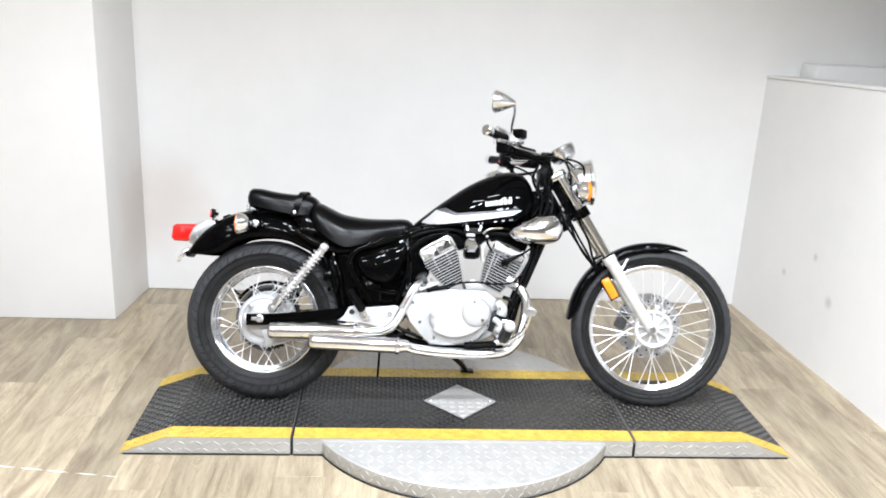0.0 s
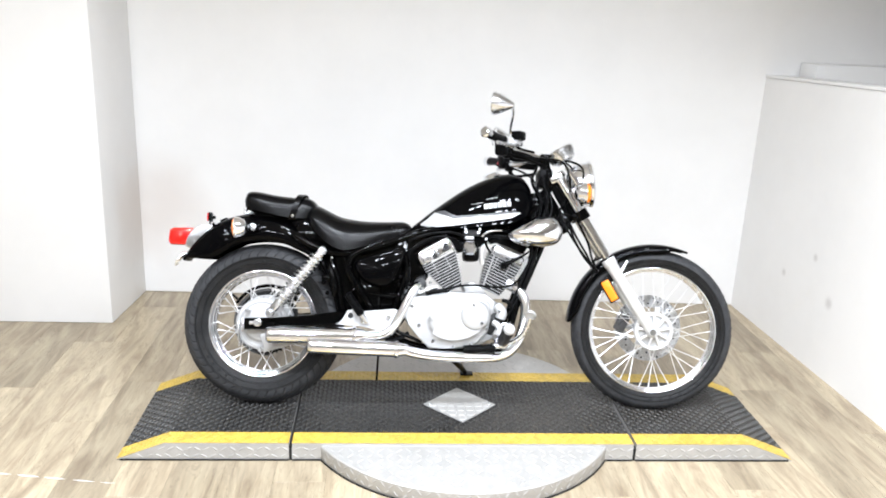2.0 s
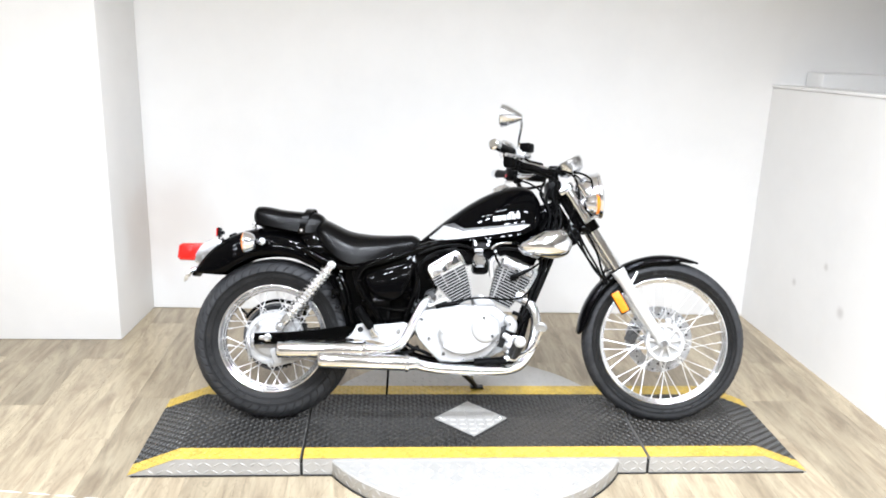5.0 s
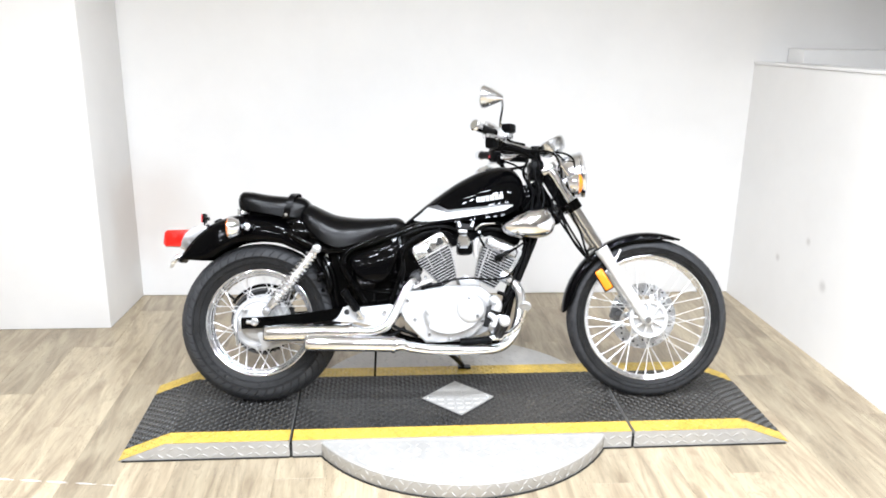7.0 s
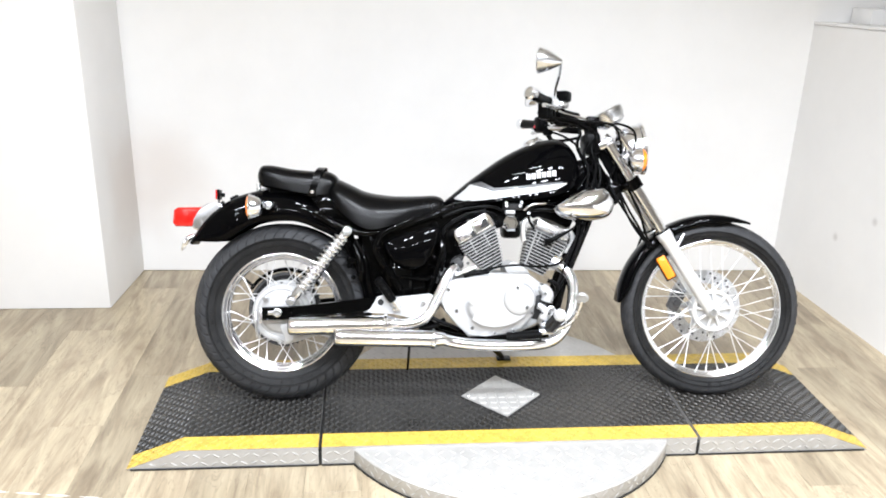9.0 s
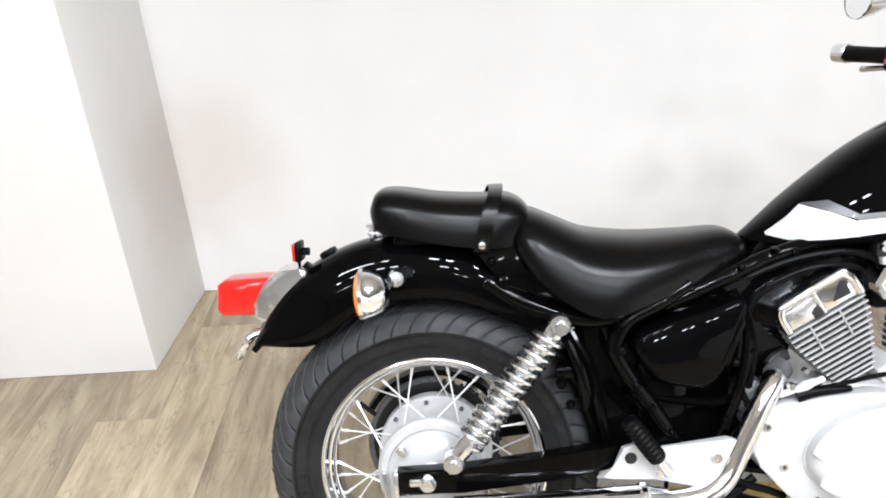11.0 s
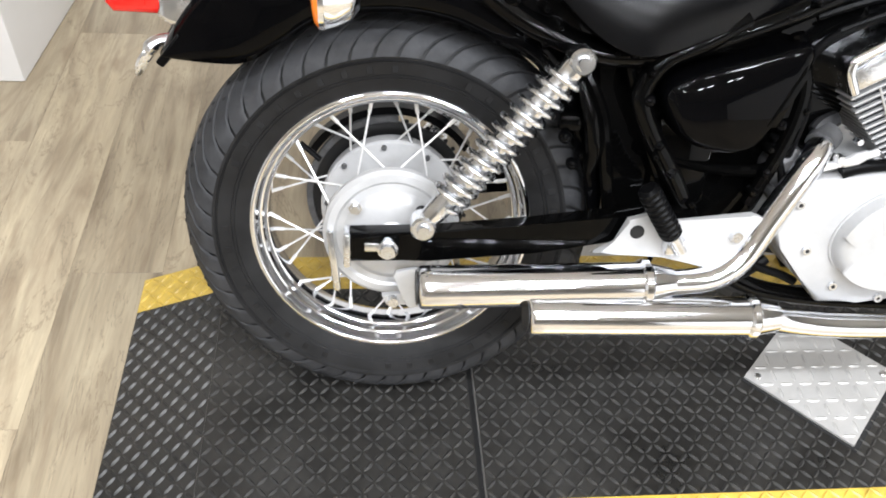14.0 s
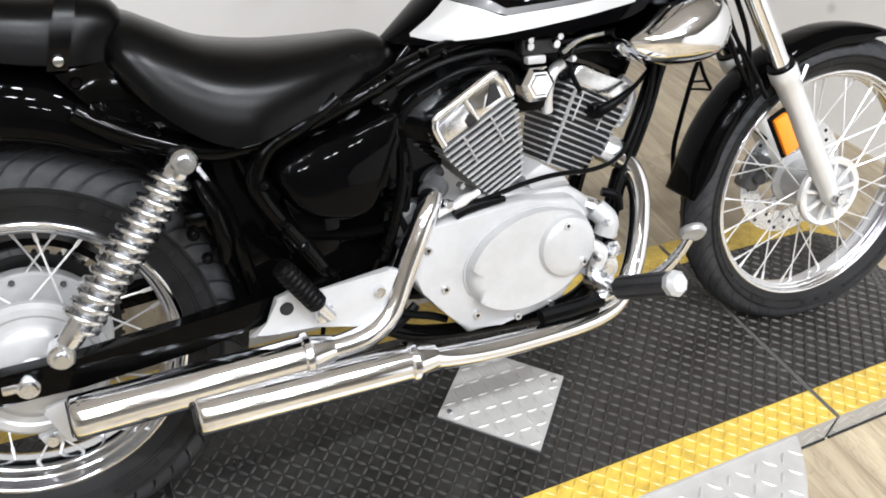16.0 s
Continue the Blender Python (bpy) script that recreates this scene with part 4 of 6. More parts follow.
for sy in (-1, 1):
    bm = bmesh.new()
    rod(bm, (0.345, sy * 0.045, 0.93), (0.336, sy * 0.045, 0.985), 0.017, 14)
    box(bm, (0.335, sy * 0.045, 0.987), (0.04, 0.03, 0.034), 0.008)
    bpart("bar_riser", bm, "frame", "black handlebar riser", STEER)
    a, b = V(0.105, sy * 0.37, 1.040), V(0.163, sy * 0.262, 1.029)
    bm = bmesh.new()
    tube(bm, [a, a.lerp(b, 0.03), a.lerp(b, 0.5), a.lerp(b, 0.95), b], [0.016, 0.0175, 0.0165, 0.0175, 0.02], 16, 2)
    grip = bpart("grip", bm, "matt_black", "black rubber handlebar grip", SIDE[sy])
    bm = bmesh.new()
    d = (a - b).normalized()
    tube(bm, [a - d * 0.002, a, a + d * 0.028, a + d * 0.034], [0.018, 0.0205, 0.0205, 0.014], 20, 1)
    part("bar_end", bm, "chrome", grip, "chrome bar end")
    bm = bmesh.new()
    box(bm, (0.160, sy * 0.240, 1.002 if sy < 0 else 1.028), (0.042, 0.052, 0.062), 0.012, rot=Matrix.Rotation(sy * 0.5, 3, "Z"))
    sw = bpart("switch_housing", bm, "matt_black", "black switch housing", SIDE[sy])
    bm = bmesh.new()
    box(bm, (0.138, sy * 0.246, 0.993 if sy < 0 else 1.020), (0.01, 0.016, 0.012), 0.003)
    part("switch", bm, "switch_red" if sy > 0 else "matt_black", sw)
    bm = bmesh.new()
    tube(bm, [(0.205, sy * 0.215, 1.012), (0.205, sy * 0.26, 1.01), (0.175, sy * 0.32, 1.008), (0.140, sy * 0.385, 1.006)], [0.009, 0.008, 0.006, 0.0075], 8, 4)
    bpart("brake_lever" if sy < 0 else "clutch_lever", bm, "steel", "bright metal hand lever", SIDE[sy])
    # mirror
    bm = bmesh.new()
    tube(bm, [(0.195, sy * 0.235, 1.02), (0.190, sy * 0.265, 1.07), (0.196, sy * 0.325, 1.115), (0.194, sy * 0.365, 1.146)], 0.0055, 8, 5)
    mir = bpart("mirror", bm, "chrome", "round chrome rear-view mirror", SIDE[sy])
    bm = bmesh.new()
    lathe(bm, [(0.0, -0.068), (0.008, -0.066), (0.016, -0.052), (0.030, -0.026), (0.038, -0.006), (0.042, 0.008), (0.040, 0.012)], 32)
    for v in bm.verts:
        v.co.x *= 1.3
    mc = pose(0.132, sy * 0.372, 1.150, 6, 0, 90 + sy * 10)
    part("shell", bm, "steel", mir, "chrome mirror shell", mc)
    bm = bmesh.new()
    lathe(bm, [(0.0, 0.0105), (0.040, 0.0105)], 32)
    for v in bm.verts:
        v.co.x *= 1.3
    part("mirror_glass", bm, "mirror", mir, "mirror glass", mc)
bm = bmesh.new()
box(bm, (0.222, -0.125, 1.064), (0.052, 0.048, 0.036), 0.008, rot=Matrix.Rotation(-0.5, 3, "Z"))
res = bpart("brake_reservoir", bm, "matt_black", "black brake fluid reservoir", STEER)
bm = bmesh.new()
box(bm, (0.212, -0.125, 1.036), (0.055, 0.055, 0.024), 0.010, rot=Matrix.Rotation(-0.5, 3, "Z"))
part("master_cylinder", bm, "steel", res)
# control cables
CABLES = [((0.17, -0.22, 0.99), (0.27, -0.16, 0.955), (0.33, -0.11, 0.93), (0.33, -0.08, 0.83), (0.28, -0.06, 0.74)),
          ((0.18, -0.21, 0.985), (0.30, -0.17, 0.975), (0.40, -0.12, 0.965), (0.435, -0.085, 0.88), (0.40, -0.07, 0.78), (0.43, -0.10, 0.70), (0.50, -0.11, 0.60), (0.555, -0.085, 0.545)),
          ((0.18, 0.21, 0.985), (0.30, 0.14, 0.985), (0.40, 0.05, 0.99), (0.455, -0.03, 0.93), (0.42, -0.06, 0.80), (0.455, -0.075, 0.70), (0.515, -0.07, 0.60), (0.545, -0.06, 0.54)),
          ((0.17, 0.22, 0.99), (0.26, 0.15, 0.96), (0.31, 0.05, 0.90), (0.30, -0.055, 0.82), (0.24, -0.085, 0.74)),
          ((0.34, 0.02, 0.97), (0.345, -0.05, 0.88), (0.36, -0.075, 0.79), (0.335, -0.085, 0.72), (0.28, -0.09, 0.66)),
          ((0.39, -0.03, 0.98), (0.44, -0.07, 0.97), (0.475, -0.095, 0.94), (0.472, -0.095, 0.88), (0.445, -0.09, 0.80))]
for c in CABLES:
    bm = bmesh.new()
    tube(bm, c, 0.0042, 8, 6)
    bpart("cable", bm, "matt_black", "black control cable", STEER if c[-1][0] > 0.5 else None)

# fuel tank
T_TOP = [(-0.185, 0.700), (-0.150, 0.729), (-0.107, 0.765), (-0.05, 0.808), (0.007, 0.848), (0.065, 0.881), (0.121, 0.905), (0.165, 0.917), (0.205, 0.921), (0.243, 0.910), (0.270, 0.882), (0.288, 0.842), (0.292, 0.81)]
T_BOT = [(-0.185, 0.692), (-0.10, 0.690), (0.0, 0.694), (0.10, 0.702), (0.19, 0.716), (0.245, 0.742), (0.275, 0.775), (0.292, 0.80)]
T_W = [(-0.185, 0.022), (-0.15, 0.050), (-0.10, 0.082), (-0.03, 0.110), (0.06, 0.128), (0.15, 0.134), (0.21, 0.132), (0.25, 0.120), (0.275, 0.098), (0.292, 0.055)]
EA, EB = 2.5, 2.0


def tank_dims(x):
    zb = spline_table(T_BOT, x)
    return zb, max(0.006, spline_table(T_TOP, x) - zb), spline_table(T_W, x)


def tank_y(x, z):
    zb, h, w = tank_dims(x)
    u = min(1.0, max(0.0, (z - zb) / h))
    return -w * (1 - u ** EB) ** (1 / EA)


bm = bmesh.new()
rings = []
for i in range(46):
    x = -0.185 + 0.477 * i / 45
    zb, h, w = tank_dims(x)
    ring = []
    for k in range(33):
        th = math.pi * k / 32
        cs, sn = math.cos(th), math.sin(th)
        ring.append(V(x, -w * math.copysign(abs(cs) ** (2 / EA), cs), zb + h * abs(sn) ** (2 / EB)))
    for k in range(1, 8):
        u = k / 8
        ring.append(V(x, w * (1 - 2 * u) * 0.93, zb - 0.012 * math.sin(math.pi * u)))
    rings.append(ring)
skin(bm, rings)
tank = bpart("fuel_tank", bm, "paint", "glossy black teardrop fuel tank with a silver stripe", sharp=60)


def decal(cols, material, name, lift=0.0011, rows=5, steps=6, label=""):
    bm = bmesh.new()
    grid = []
    for (x0, a0, b0), (x1, a1, b1) in zip(cols, cols[1:]):
        for k in range(steps if (x1, a1, b1) != cols[-1] else steps + 1):
            t = k / steps
            x, a, b = x0 + (x1 - x0) * t, a0 + (a1 - a0) * t, b0 + (b1 - b0) * t
            col = []
            for j in range(rows + 1):
                z = a + (b - a) * j / rows
                col.append(bm.verts.new((x, tank_y(x, z) - lift, z)))
            grid.append(col)
    for a, b in zip(grid, grid[1:]):
        for j in range(rows):
            bm.faces.new((a[j], b[j], b[j + 1], a[j + 1]))
    part(name, bm, material, tank, label)


decal([(-0.154, 0.704, 0.709), (-0.125, 0.697, 0.732), (-0.100, 0.696, 0.756), (-0.06, 0.699, 0.742), (-0.027, 0.703, 0.729), (0.1, 0.721, 0.742), (0.193, 0.737, 0.755), (0.228, 0.756, 0.760)], "silver_decal", "stripe", label="silver painted stripe")
decal([(-0.097, 0.757, 0.758), (-0.062, 0.743, 0.763), (-0.022, 0.730, 0.740), (0.1, 0.743, 0.751), (0.215, 0.760, 0.764)], "grey_decal", "stripe", label="dark grey painted stripe")
for k in range(6):
    x0 = 0.088 + 0.0178 * k
    z0 = 0.769 + 0.0026 * k
    for dx in (0.0, 0.0080):
        decal([(x0 + dx, z0, z0 + 0.020), (x0 + dx + 0.0048, z0 + 0.001, z0 + 0.021)], "white_decal", "emblem_bar", 0.0016, 3, 2)
decal([(0.040, 0.786, 0.7868), (0.084, 0.795, 0.7960)], "white_decal", "emblem_bar", 0.0016, 1, 3)
decal([(0.098, 0.8065, 0.8075), (0.140, 0.8165, 0.8180)], "white_decal", "emblem_bar", 0.0016, 1, 3)
bm = bmesh.new()
lathe(bm, [(0.0, 0.02), (0.022, 0.02), (0.03, 0.016), (0.034, 0.006), (0.042, 0.002), (0.044, -0.008)], 40)
part("filler_cap", bm, "chrome", tank, "chrome filler cap", m=pose(0.128, 0, 0.904, 90, -22, 0))
bm = bmesh.new()
slab(bm, [(-0.19, 0.66), (-0.16, 0.694), (0.0, 0.697), (0.16, 0.712), (0.28, 0.79), (0.33, 0.83), (0.36, 0.79), (0.30, 0.70), (0.20, 0.67), (0.0, 0.655)], -0.045, 0.045, 0.01)
bpart("backbone", bm, "frame", "black frame backbone under the tank")


# seats
def cushion(name, tops, lows, widths, x0, x1, label, n=40, ea=3.2, eb=2.6, end=0.03):
    bm = bmesh.new()
    rings = []
    for i in range(n + 1):
        x = x0 + (x1 - x0) * i / n
        zt, zl, w = spline_table(tops, x), spline_table(lows, x), spline_table(widths, x)
        e = min((x - x0), (x1 - x)) / end
        f = math.sqrt(max(0.0, 1 - (1 - min(1, e)) ** 2)) if e < 1 else 1.0
        f = 0.25 + 0.75 * f
        zm = (zt + zl) / 2
        zt, zl, w = zm + (zt - zm) * f, zm + (zl - zm) * f, w * (0.6 + 0.4 * f)
        ring = []
        for k in range(29):
            th = math.pi * k / 28
            cs, sn = math.cos(th), math.sin(th)
            ring.append(V(x, -w * math.copysign(abs(cs) ** (2 / ea), cs), zl + (zt - zl) * abs(sn) ** (2 / eb)))
        for k in range(1, 6):
            u = k / 6
            ring.append(V(x, w * (1 - 2 * u) * 0.96, zl - 0.006))
        rings.append(ring)
    skin(bm, rings)
    return bpart(name, bm, "vinyl", label, sharp=70)


seat = cushion("rider_seat", [(-0.600, 0.760), (-0.560, 0.768), (-0.52, 0.752), (-0.464, 0.727), (-0.40, 0.716), (-0.354, 0.713), (-0.28, 0.714), (-0.222, 0.716), (-0.185, 0.706)],
               [(-0.600, 0.715), (-0.556, 0.662), (-0.493, 0.610), (-0.439, 0.594), (-0.353, 0.617), (-0.267, 0.645), (-0.185, 0.668)],
               [(-0.600, 0.105), (-0.55, 0.132), (-0.48, 0.150), (-0.42, 0.150), (-0.34, 0.128), (-0.26, 0.096), (-0.185, 0.070)], -0.600, -0.185, "smooth black vinyl rider's seat")
pillion = cushion("pillion_seat", [(-0.836, 0.815), (-0.79, 0.815), (-0.72, 0.803), (-0.65, 0.797), (-0.60, 0.797), (-0.556, 0.778)],
                  [(-0.836, 0.748), (-0.76, 0.733), (-0.68, 0.718), (-0.61, 0.712), (-0.556, 0.725)],
                  [(-0.836, 0.088), (-0.77, 0.104), (-0.69, 0.112), (-0.62, 0.108), (-0.556, 0.085)], -0.836, -0.556, "black vinyl pillion seat with a strap", ea=4.2, eb=3.4, end=0.022)
bm = bmesh.new()
strap = [V(-0.648, -0.108, 0.708), V(-0.640, -0.119, 0.738), V(-0.630, -0.117, 0.770), V(-0.622, -0.100, 0.795), V(-0.617, -0.06, 0.807), V(-0.615, 0, 0.810), V(-0.617, 0.06, 0.807), V(-0.622, 0.100, 0.795), V(-0.630, 0.117, 0.770), V(-0.648, 0.108, 0.708)]
P = smooth_path(strap, 4)
rings = []
for i, p in enumerate(P):
    d = (P[min(i + 1, len(P) - 1)] - P[max(i - 1, 0)]).normalized()
    s = V(1, 0, 0)
    n = d.cross(s).normalized()
    rings.append([p - s * 0.012 - n * 0.001, p + s * 0.012 - n * 0.001, p + s * 0.012 + n * 0.0025, p - s * 0.012 + n * 0.0025])
skin(bm, rings)
strap_ob = part("strap", bm, "vinyl", pillion, "black strap with a chrome stud")
bm = bmesh.new()
lathe(bm, [(0.0, -0.0075), (0.006, -0.006), (0.0085, -0.002), (0.0085, 0.004)], 18, c=(-0.645, -0.116, 0.720))
part("stud", bm, "chrome", pillion)
bm = bmesh.new()
box(bm, (-0.70, 0, 0.722), (0.20, 0.13, 0.03), 0.012)
part("base", bm, "matt_black", pillion)
bm = bmesh.new()
rod(bm, (-0.842, 0, 0.728), (-0.842, 0, 0.748), 0.007, 12)
rod(bm, (-0.842, 0, 0.746), (-0.842, 0, 0.752), 0.011, 12)
box(bm, (-0.825, 0, 0.735), (0.05, 0.03, 0.004), 0.001)
part("seat_bolt", bm, "steel", pillion)

# tail light and number plate bracket
bm = bmesh.new()
slab(bm, round_outline([(-0.985, 0.624), (-0.958, 0.676), (-0.985, 0.682), (-1.026, 0.672), (-1.058, 0.620), (-1.058, 0.594), (-1.018, 0.586)], 3), -0.048, 0.034, 0.014, 4)
tail = bpart("tail_light", bm, "steel", "chrome tail light with a red lens")
bm = bmesh.new()
for sgn in (1,):
    slab(bm, [(-1.022, 0.669), (-1.112, 0.667), (-1.126, 0.658), (-1.130, 0.613), (-1.120, 0.601), (-1.058, 0.600), (-1.046, 0.628)], -0.044, 0.024, 0.012, 4)
part("lens", bm, "red", tail, "red plastic lens")
bm = bmesh.new()
slab(bm, [(-1.072, 0.658), (-1.106, 0.657), (-1.108, 0.612), (-1.076, 0.612)], -0.0465, -0.02, 0.004, 2)
part("side_window", bm, "red", tail)
bm = bmesh.new()
tube(bm, [(-0.955, -0.02, 0.684), (-0.985, -0.02, 0.655), (-1.022, -0.02, 0.607), (-1.052, -0.02, 0.562), (-1.058, -0.02, 0.553)], 0.011, 10)
box(bm, (-1.045, -0.02, 0.560), (0.05, 0.10, 0.012), 0.003, rot=Matrix.Rotation(radians(-50), 3, "Y"))
bpart("plate_bracket", bm, "matt_black", "black number plate bracket")
bm = bmesh.new()
slab(bm, [(-1.010, 0.560), (-0.985, 0.602), (-0.995, 0.608), (-1.024, 0.563)], -0.075, -0.062, 0.004, 2)
bpart("guard_trim", bm, "chrome", "chrome trim at the tip of the mudguard")
bm = bmesh.new()
tube(bm, [(-1.045, -0.03, 0.566), (-1.064, -0.034, 0.566), (-1.078, -0.036, 0.556), (-1.086, -0.036, 0.538)], [0.009, 0.008, 0.010, 0.005], 10)
d = bmesh.new()
lathe(d, [(0.0, -0.003), (0.010, -0.0025), (0.013, 0.0), (0.0, 0.002)], 24)
bmesh.ops.transform(d, matrix=Matrix.Translation((-1.090, -0.040, 0.536)) @ pose(0, 0, 0, 20, 18, 35) @ Matrix.Diagonal((0.62, 1, 1.6, 1)), verts=d.verts)
merge(bm, d)
bpart("plate_lamp", bm, "steel", "small metal number plate lamp")
bm = bmesh.new()
rod(bm, (-0.975, -0.025, 0.668), (-0.975, -0.025, 0.705), 0.0028, 8)
rod(bm, (-0.968, -0.025, 0.711), (-0.955, -0.025, 0.711), 0.007, 10)
box(bm, (-0.973, -0.025, 0.712), (0.010, 0.046, 0.036), 0.003)
rr = bpart("rear_reflector", bm, "matt_black", "small red reflector on a wire stem")
bm = bmesh.new()
box(bm, (-0.980, -0.025, 0.712), (0.006, 0.042, 0.032), 0.002)
part("reflector", bm, "red", rr, "red reflector face")
bm = bmesh.new()
box(bm, (-0.925, 0, 0.702), (0.03, 0.03, 0.014), 0.004, rot=Matrix.Rotation(radians(-25), 3, "Y"))
bpart("rubber_plug", bm, "matt_black", "black rubber plug")

# rear suspension
for sy in (-1, 1):
    a, b = V(-0.524, sy * 0.154, 0.588), V(-0.711, sy * 0.145, 0.353)
    d = (b - a).normalized()
    L = (b - a).length
    bm = bmesh.new()
    rod(bm, a, b, 0.012, 14)
    rod(bm, a + d * 0.008, a + d * 0.020, 0.018, 18)
    rod(bm, a + d * 0.034, a + d * 0.12, 0.015, 18)
    rod(bm, b - d * 0.10, b - d * 0.022, 0.016, 18)
    rod(bm, b - d * 0.03, b - d * 0.015, 0.015, 18)
    sh = bpart("shock_absorber", bm, "chrome", "chrome rear shock absorber with an exposed spring")
    bm = bmesh.new()
    e1 = V(0, 1, 0)
    e2 = d.cross(e1)
    pts = []
    turns, steps = 14.5, 18
    for k in range(int(turns * steps) + 1):
        th = 2 * math.pi * k / steps
        u = k / (turns * steps)
        pts.append(a + d * (0.022 + (L - 0.067) * u) + (e1 * math.cos(th) + e2 * math.sin(th)) * 0.0245)
    tube(bm, pts, 0.0039, 8, 1)
    part("spring", bm, "steel", sh, "chrome coil spring", sharp=60)
    bm = bmesh.new()
    rod(bm, a + d * 0.02, b - d * 0.03, 0.0165, 18)
    part("damper_body", bm, "steel", sh)
    for q, y0 in ((a, 0.10), (b, 0.10)):
        bm = bmesh.new()
        rod(bm, (q.x, sy * y0, q.z), (q.x, sy * 0.144, q.z), 0.009, 12)
        part("mount_stud", bm, "frame", sh)
    for nm, q in (("top_eye", a), ("bottom_eye", b)):
        bm = bmesh.new()
        lathe(bm, [(0.0, -0.026), (0.008, -0.026), (0.010, -0.018), (0.0145, -0.018), (0.0175, -0.014), (0.0175, 0.014), (0.0, 0.014)], 28)
        if sy > 0:
            for v in bm.verts:
                v.co.y *= -1
        part(nm, bm, "steel", sh, m=Matrix.Translation(q))
    bm = bmesh.new()
    slab(bm, [(-0.812, 0.328), (-0.70, 0.332), (-0.55, 0.348), (-0.33, 0.380), (-0.33, 0.34), (-0.55, 0.303), (-0.70, 0.288), (-0.812, 0.284)], sy * 0.128, sy * 0.098, 0.006)
    arm = bpart("swingarm", bm, "frame", "black steel swingarm")
    bm = bmesh.new()
    lathe(bm, [(0.0, -0.022), (0.010, -0.022), (0.0115, -0.014), (0.0145, -0.013), (0.0145, 0.0), (0.0, 0.0)], 6 if sy > 0 else 24, c=(-0.758, -0.130 if sy < 0 else 0.14, 0.312))
    part("axle_nut", bm, "steel", arm)
    bm = bmesh.new()
    box(bm, (-0.776, sy * 0.1310, 0.311), (0.030, 0.006, 0.014), 0.0028)
    part("adjuster_washer", bm, "steel", arm)
    bm = bmesh.new()
    box(bm, (-0.815, sy * 0.112, 0.302), (0.010, 0.036, 0.052), 0.003)
    part("end_cap", bm, "steel", arm)

# exhausts
def exhaust(name, pts, r, label, can, cr):
    bm = bmesh.new()
    tube(bm, pts, r, 18, 6)
    pipe = bpart(name, bm, "chrome", label)
    a, b = Vector(can[0]), Vector(can[1])
    d = (b - a).normalized()
    bm = bmesh.new()
    tube(bm, [a, a + d * 0.004, a + d * 0.02, b - d * 0.05, b - d * 0.035, b - d * 0.008, b], [cr - 0.004, cr, cr, cr, cr - 0.002, r + 0.003, r + 0.001], 32, 1)
    part("silencer", bm, "chrome", pipe, "chrome silencer", sharp=50)
    bm = bmesh.new()
    L = (b - a).length
    tube(bm, [b - d * 0.050, b - d * 0.047, b - d * 0.038, b - d * 0.035], [cr + 0.001, cr + 0.004, cr + 0.004, cr + 0.001], 28, 1)
    part("clamp", bm, "chrome", pipe)
    bm = bmesh.new()
    tube(bm, [a - d * 0.001, a - d * 0.0025], [cr - 0.006, cr - 0.006], 24, 1)
    part("outlet", bm, "engine_dark", pipe)
    return pipe


upper = exhaust("upper_exhaust", [(-0.385, -0.160, 0.277), (-0.345, -0.156, 0.273), (-0.29, -0.15, 0.279), (-0.250, -0.142, 0.306), (-0.222, -0.135, 0.360), (-0.188, -0.130, 0.428), (-0.170, -0.121, 0.455), (-0.150, -0.098, 0.472)],
                0.0195, "chrome upper exhaust pipe", ((-0.716, -0.172, 0.270), (-0.352, -0.158, 0.275)), 0.0305)
lower = exhaust("lower_exhaust", [(-0.215, -0.176, 0.228), (-0.17, -0.166, 0.216), (-0.10, -0.16, 0.206), (0.0, -0.155, 0.202), (0.10, -0.148, 0.202), (0.165, -0.138, 0.209), (0.205, -0.125, 0.230), (0.238, -0.110, 0.275), (0.258, -0.095, 0.34), (0.262, -0.085, 0.40), (0.248, -0.075, 0.445), (0.215, -0.065, 0.472)],
                0.0195, "chrome lower exhaust pipe", ((-0.562, -0.186, 0.236), (-0.192, -0.172, 0.226)), 0.0295)
bm = bmesh.new()
slab(bm, round_outline([(-0.745, 0.270), (-0.66, 0.276), (-0.66, 0.258), (-0.695, 0.232), (-0.712, 0.212), (-0.728, 0.212), (-0.738, 0.240)], 3), -0.128, -0.121, 0.002)
bpart("silencer_bracket", bm, "alu", "silver silencer bracket")

# frame tubes
def ftube(name, pts, r, label, mtl="frame"):
    bm = bmesh.new()
    tube(bm, pts, r, 14, 6)
    return bpart(name, bm, mtl, label)


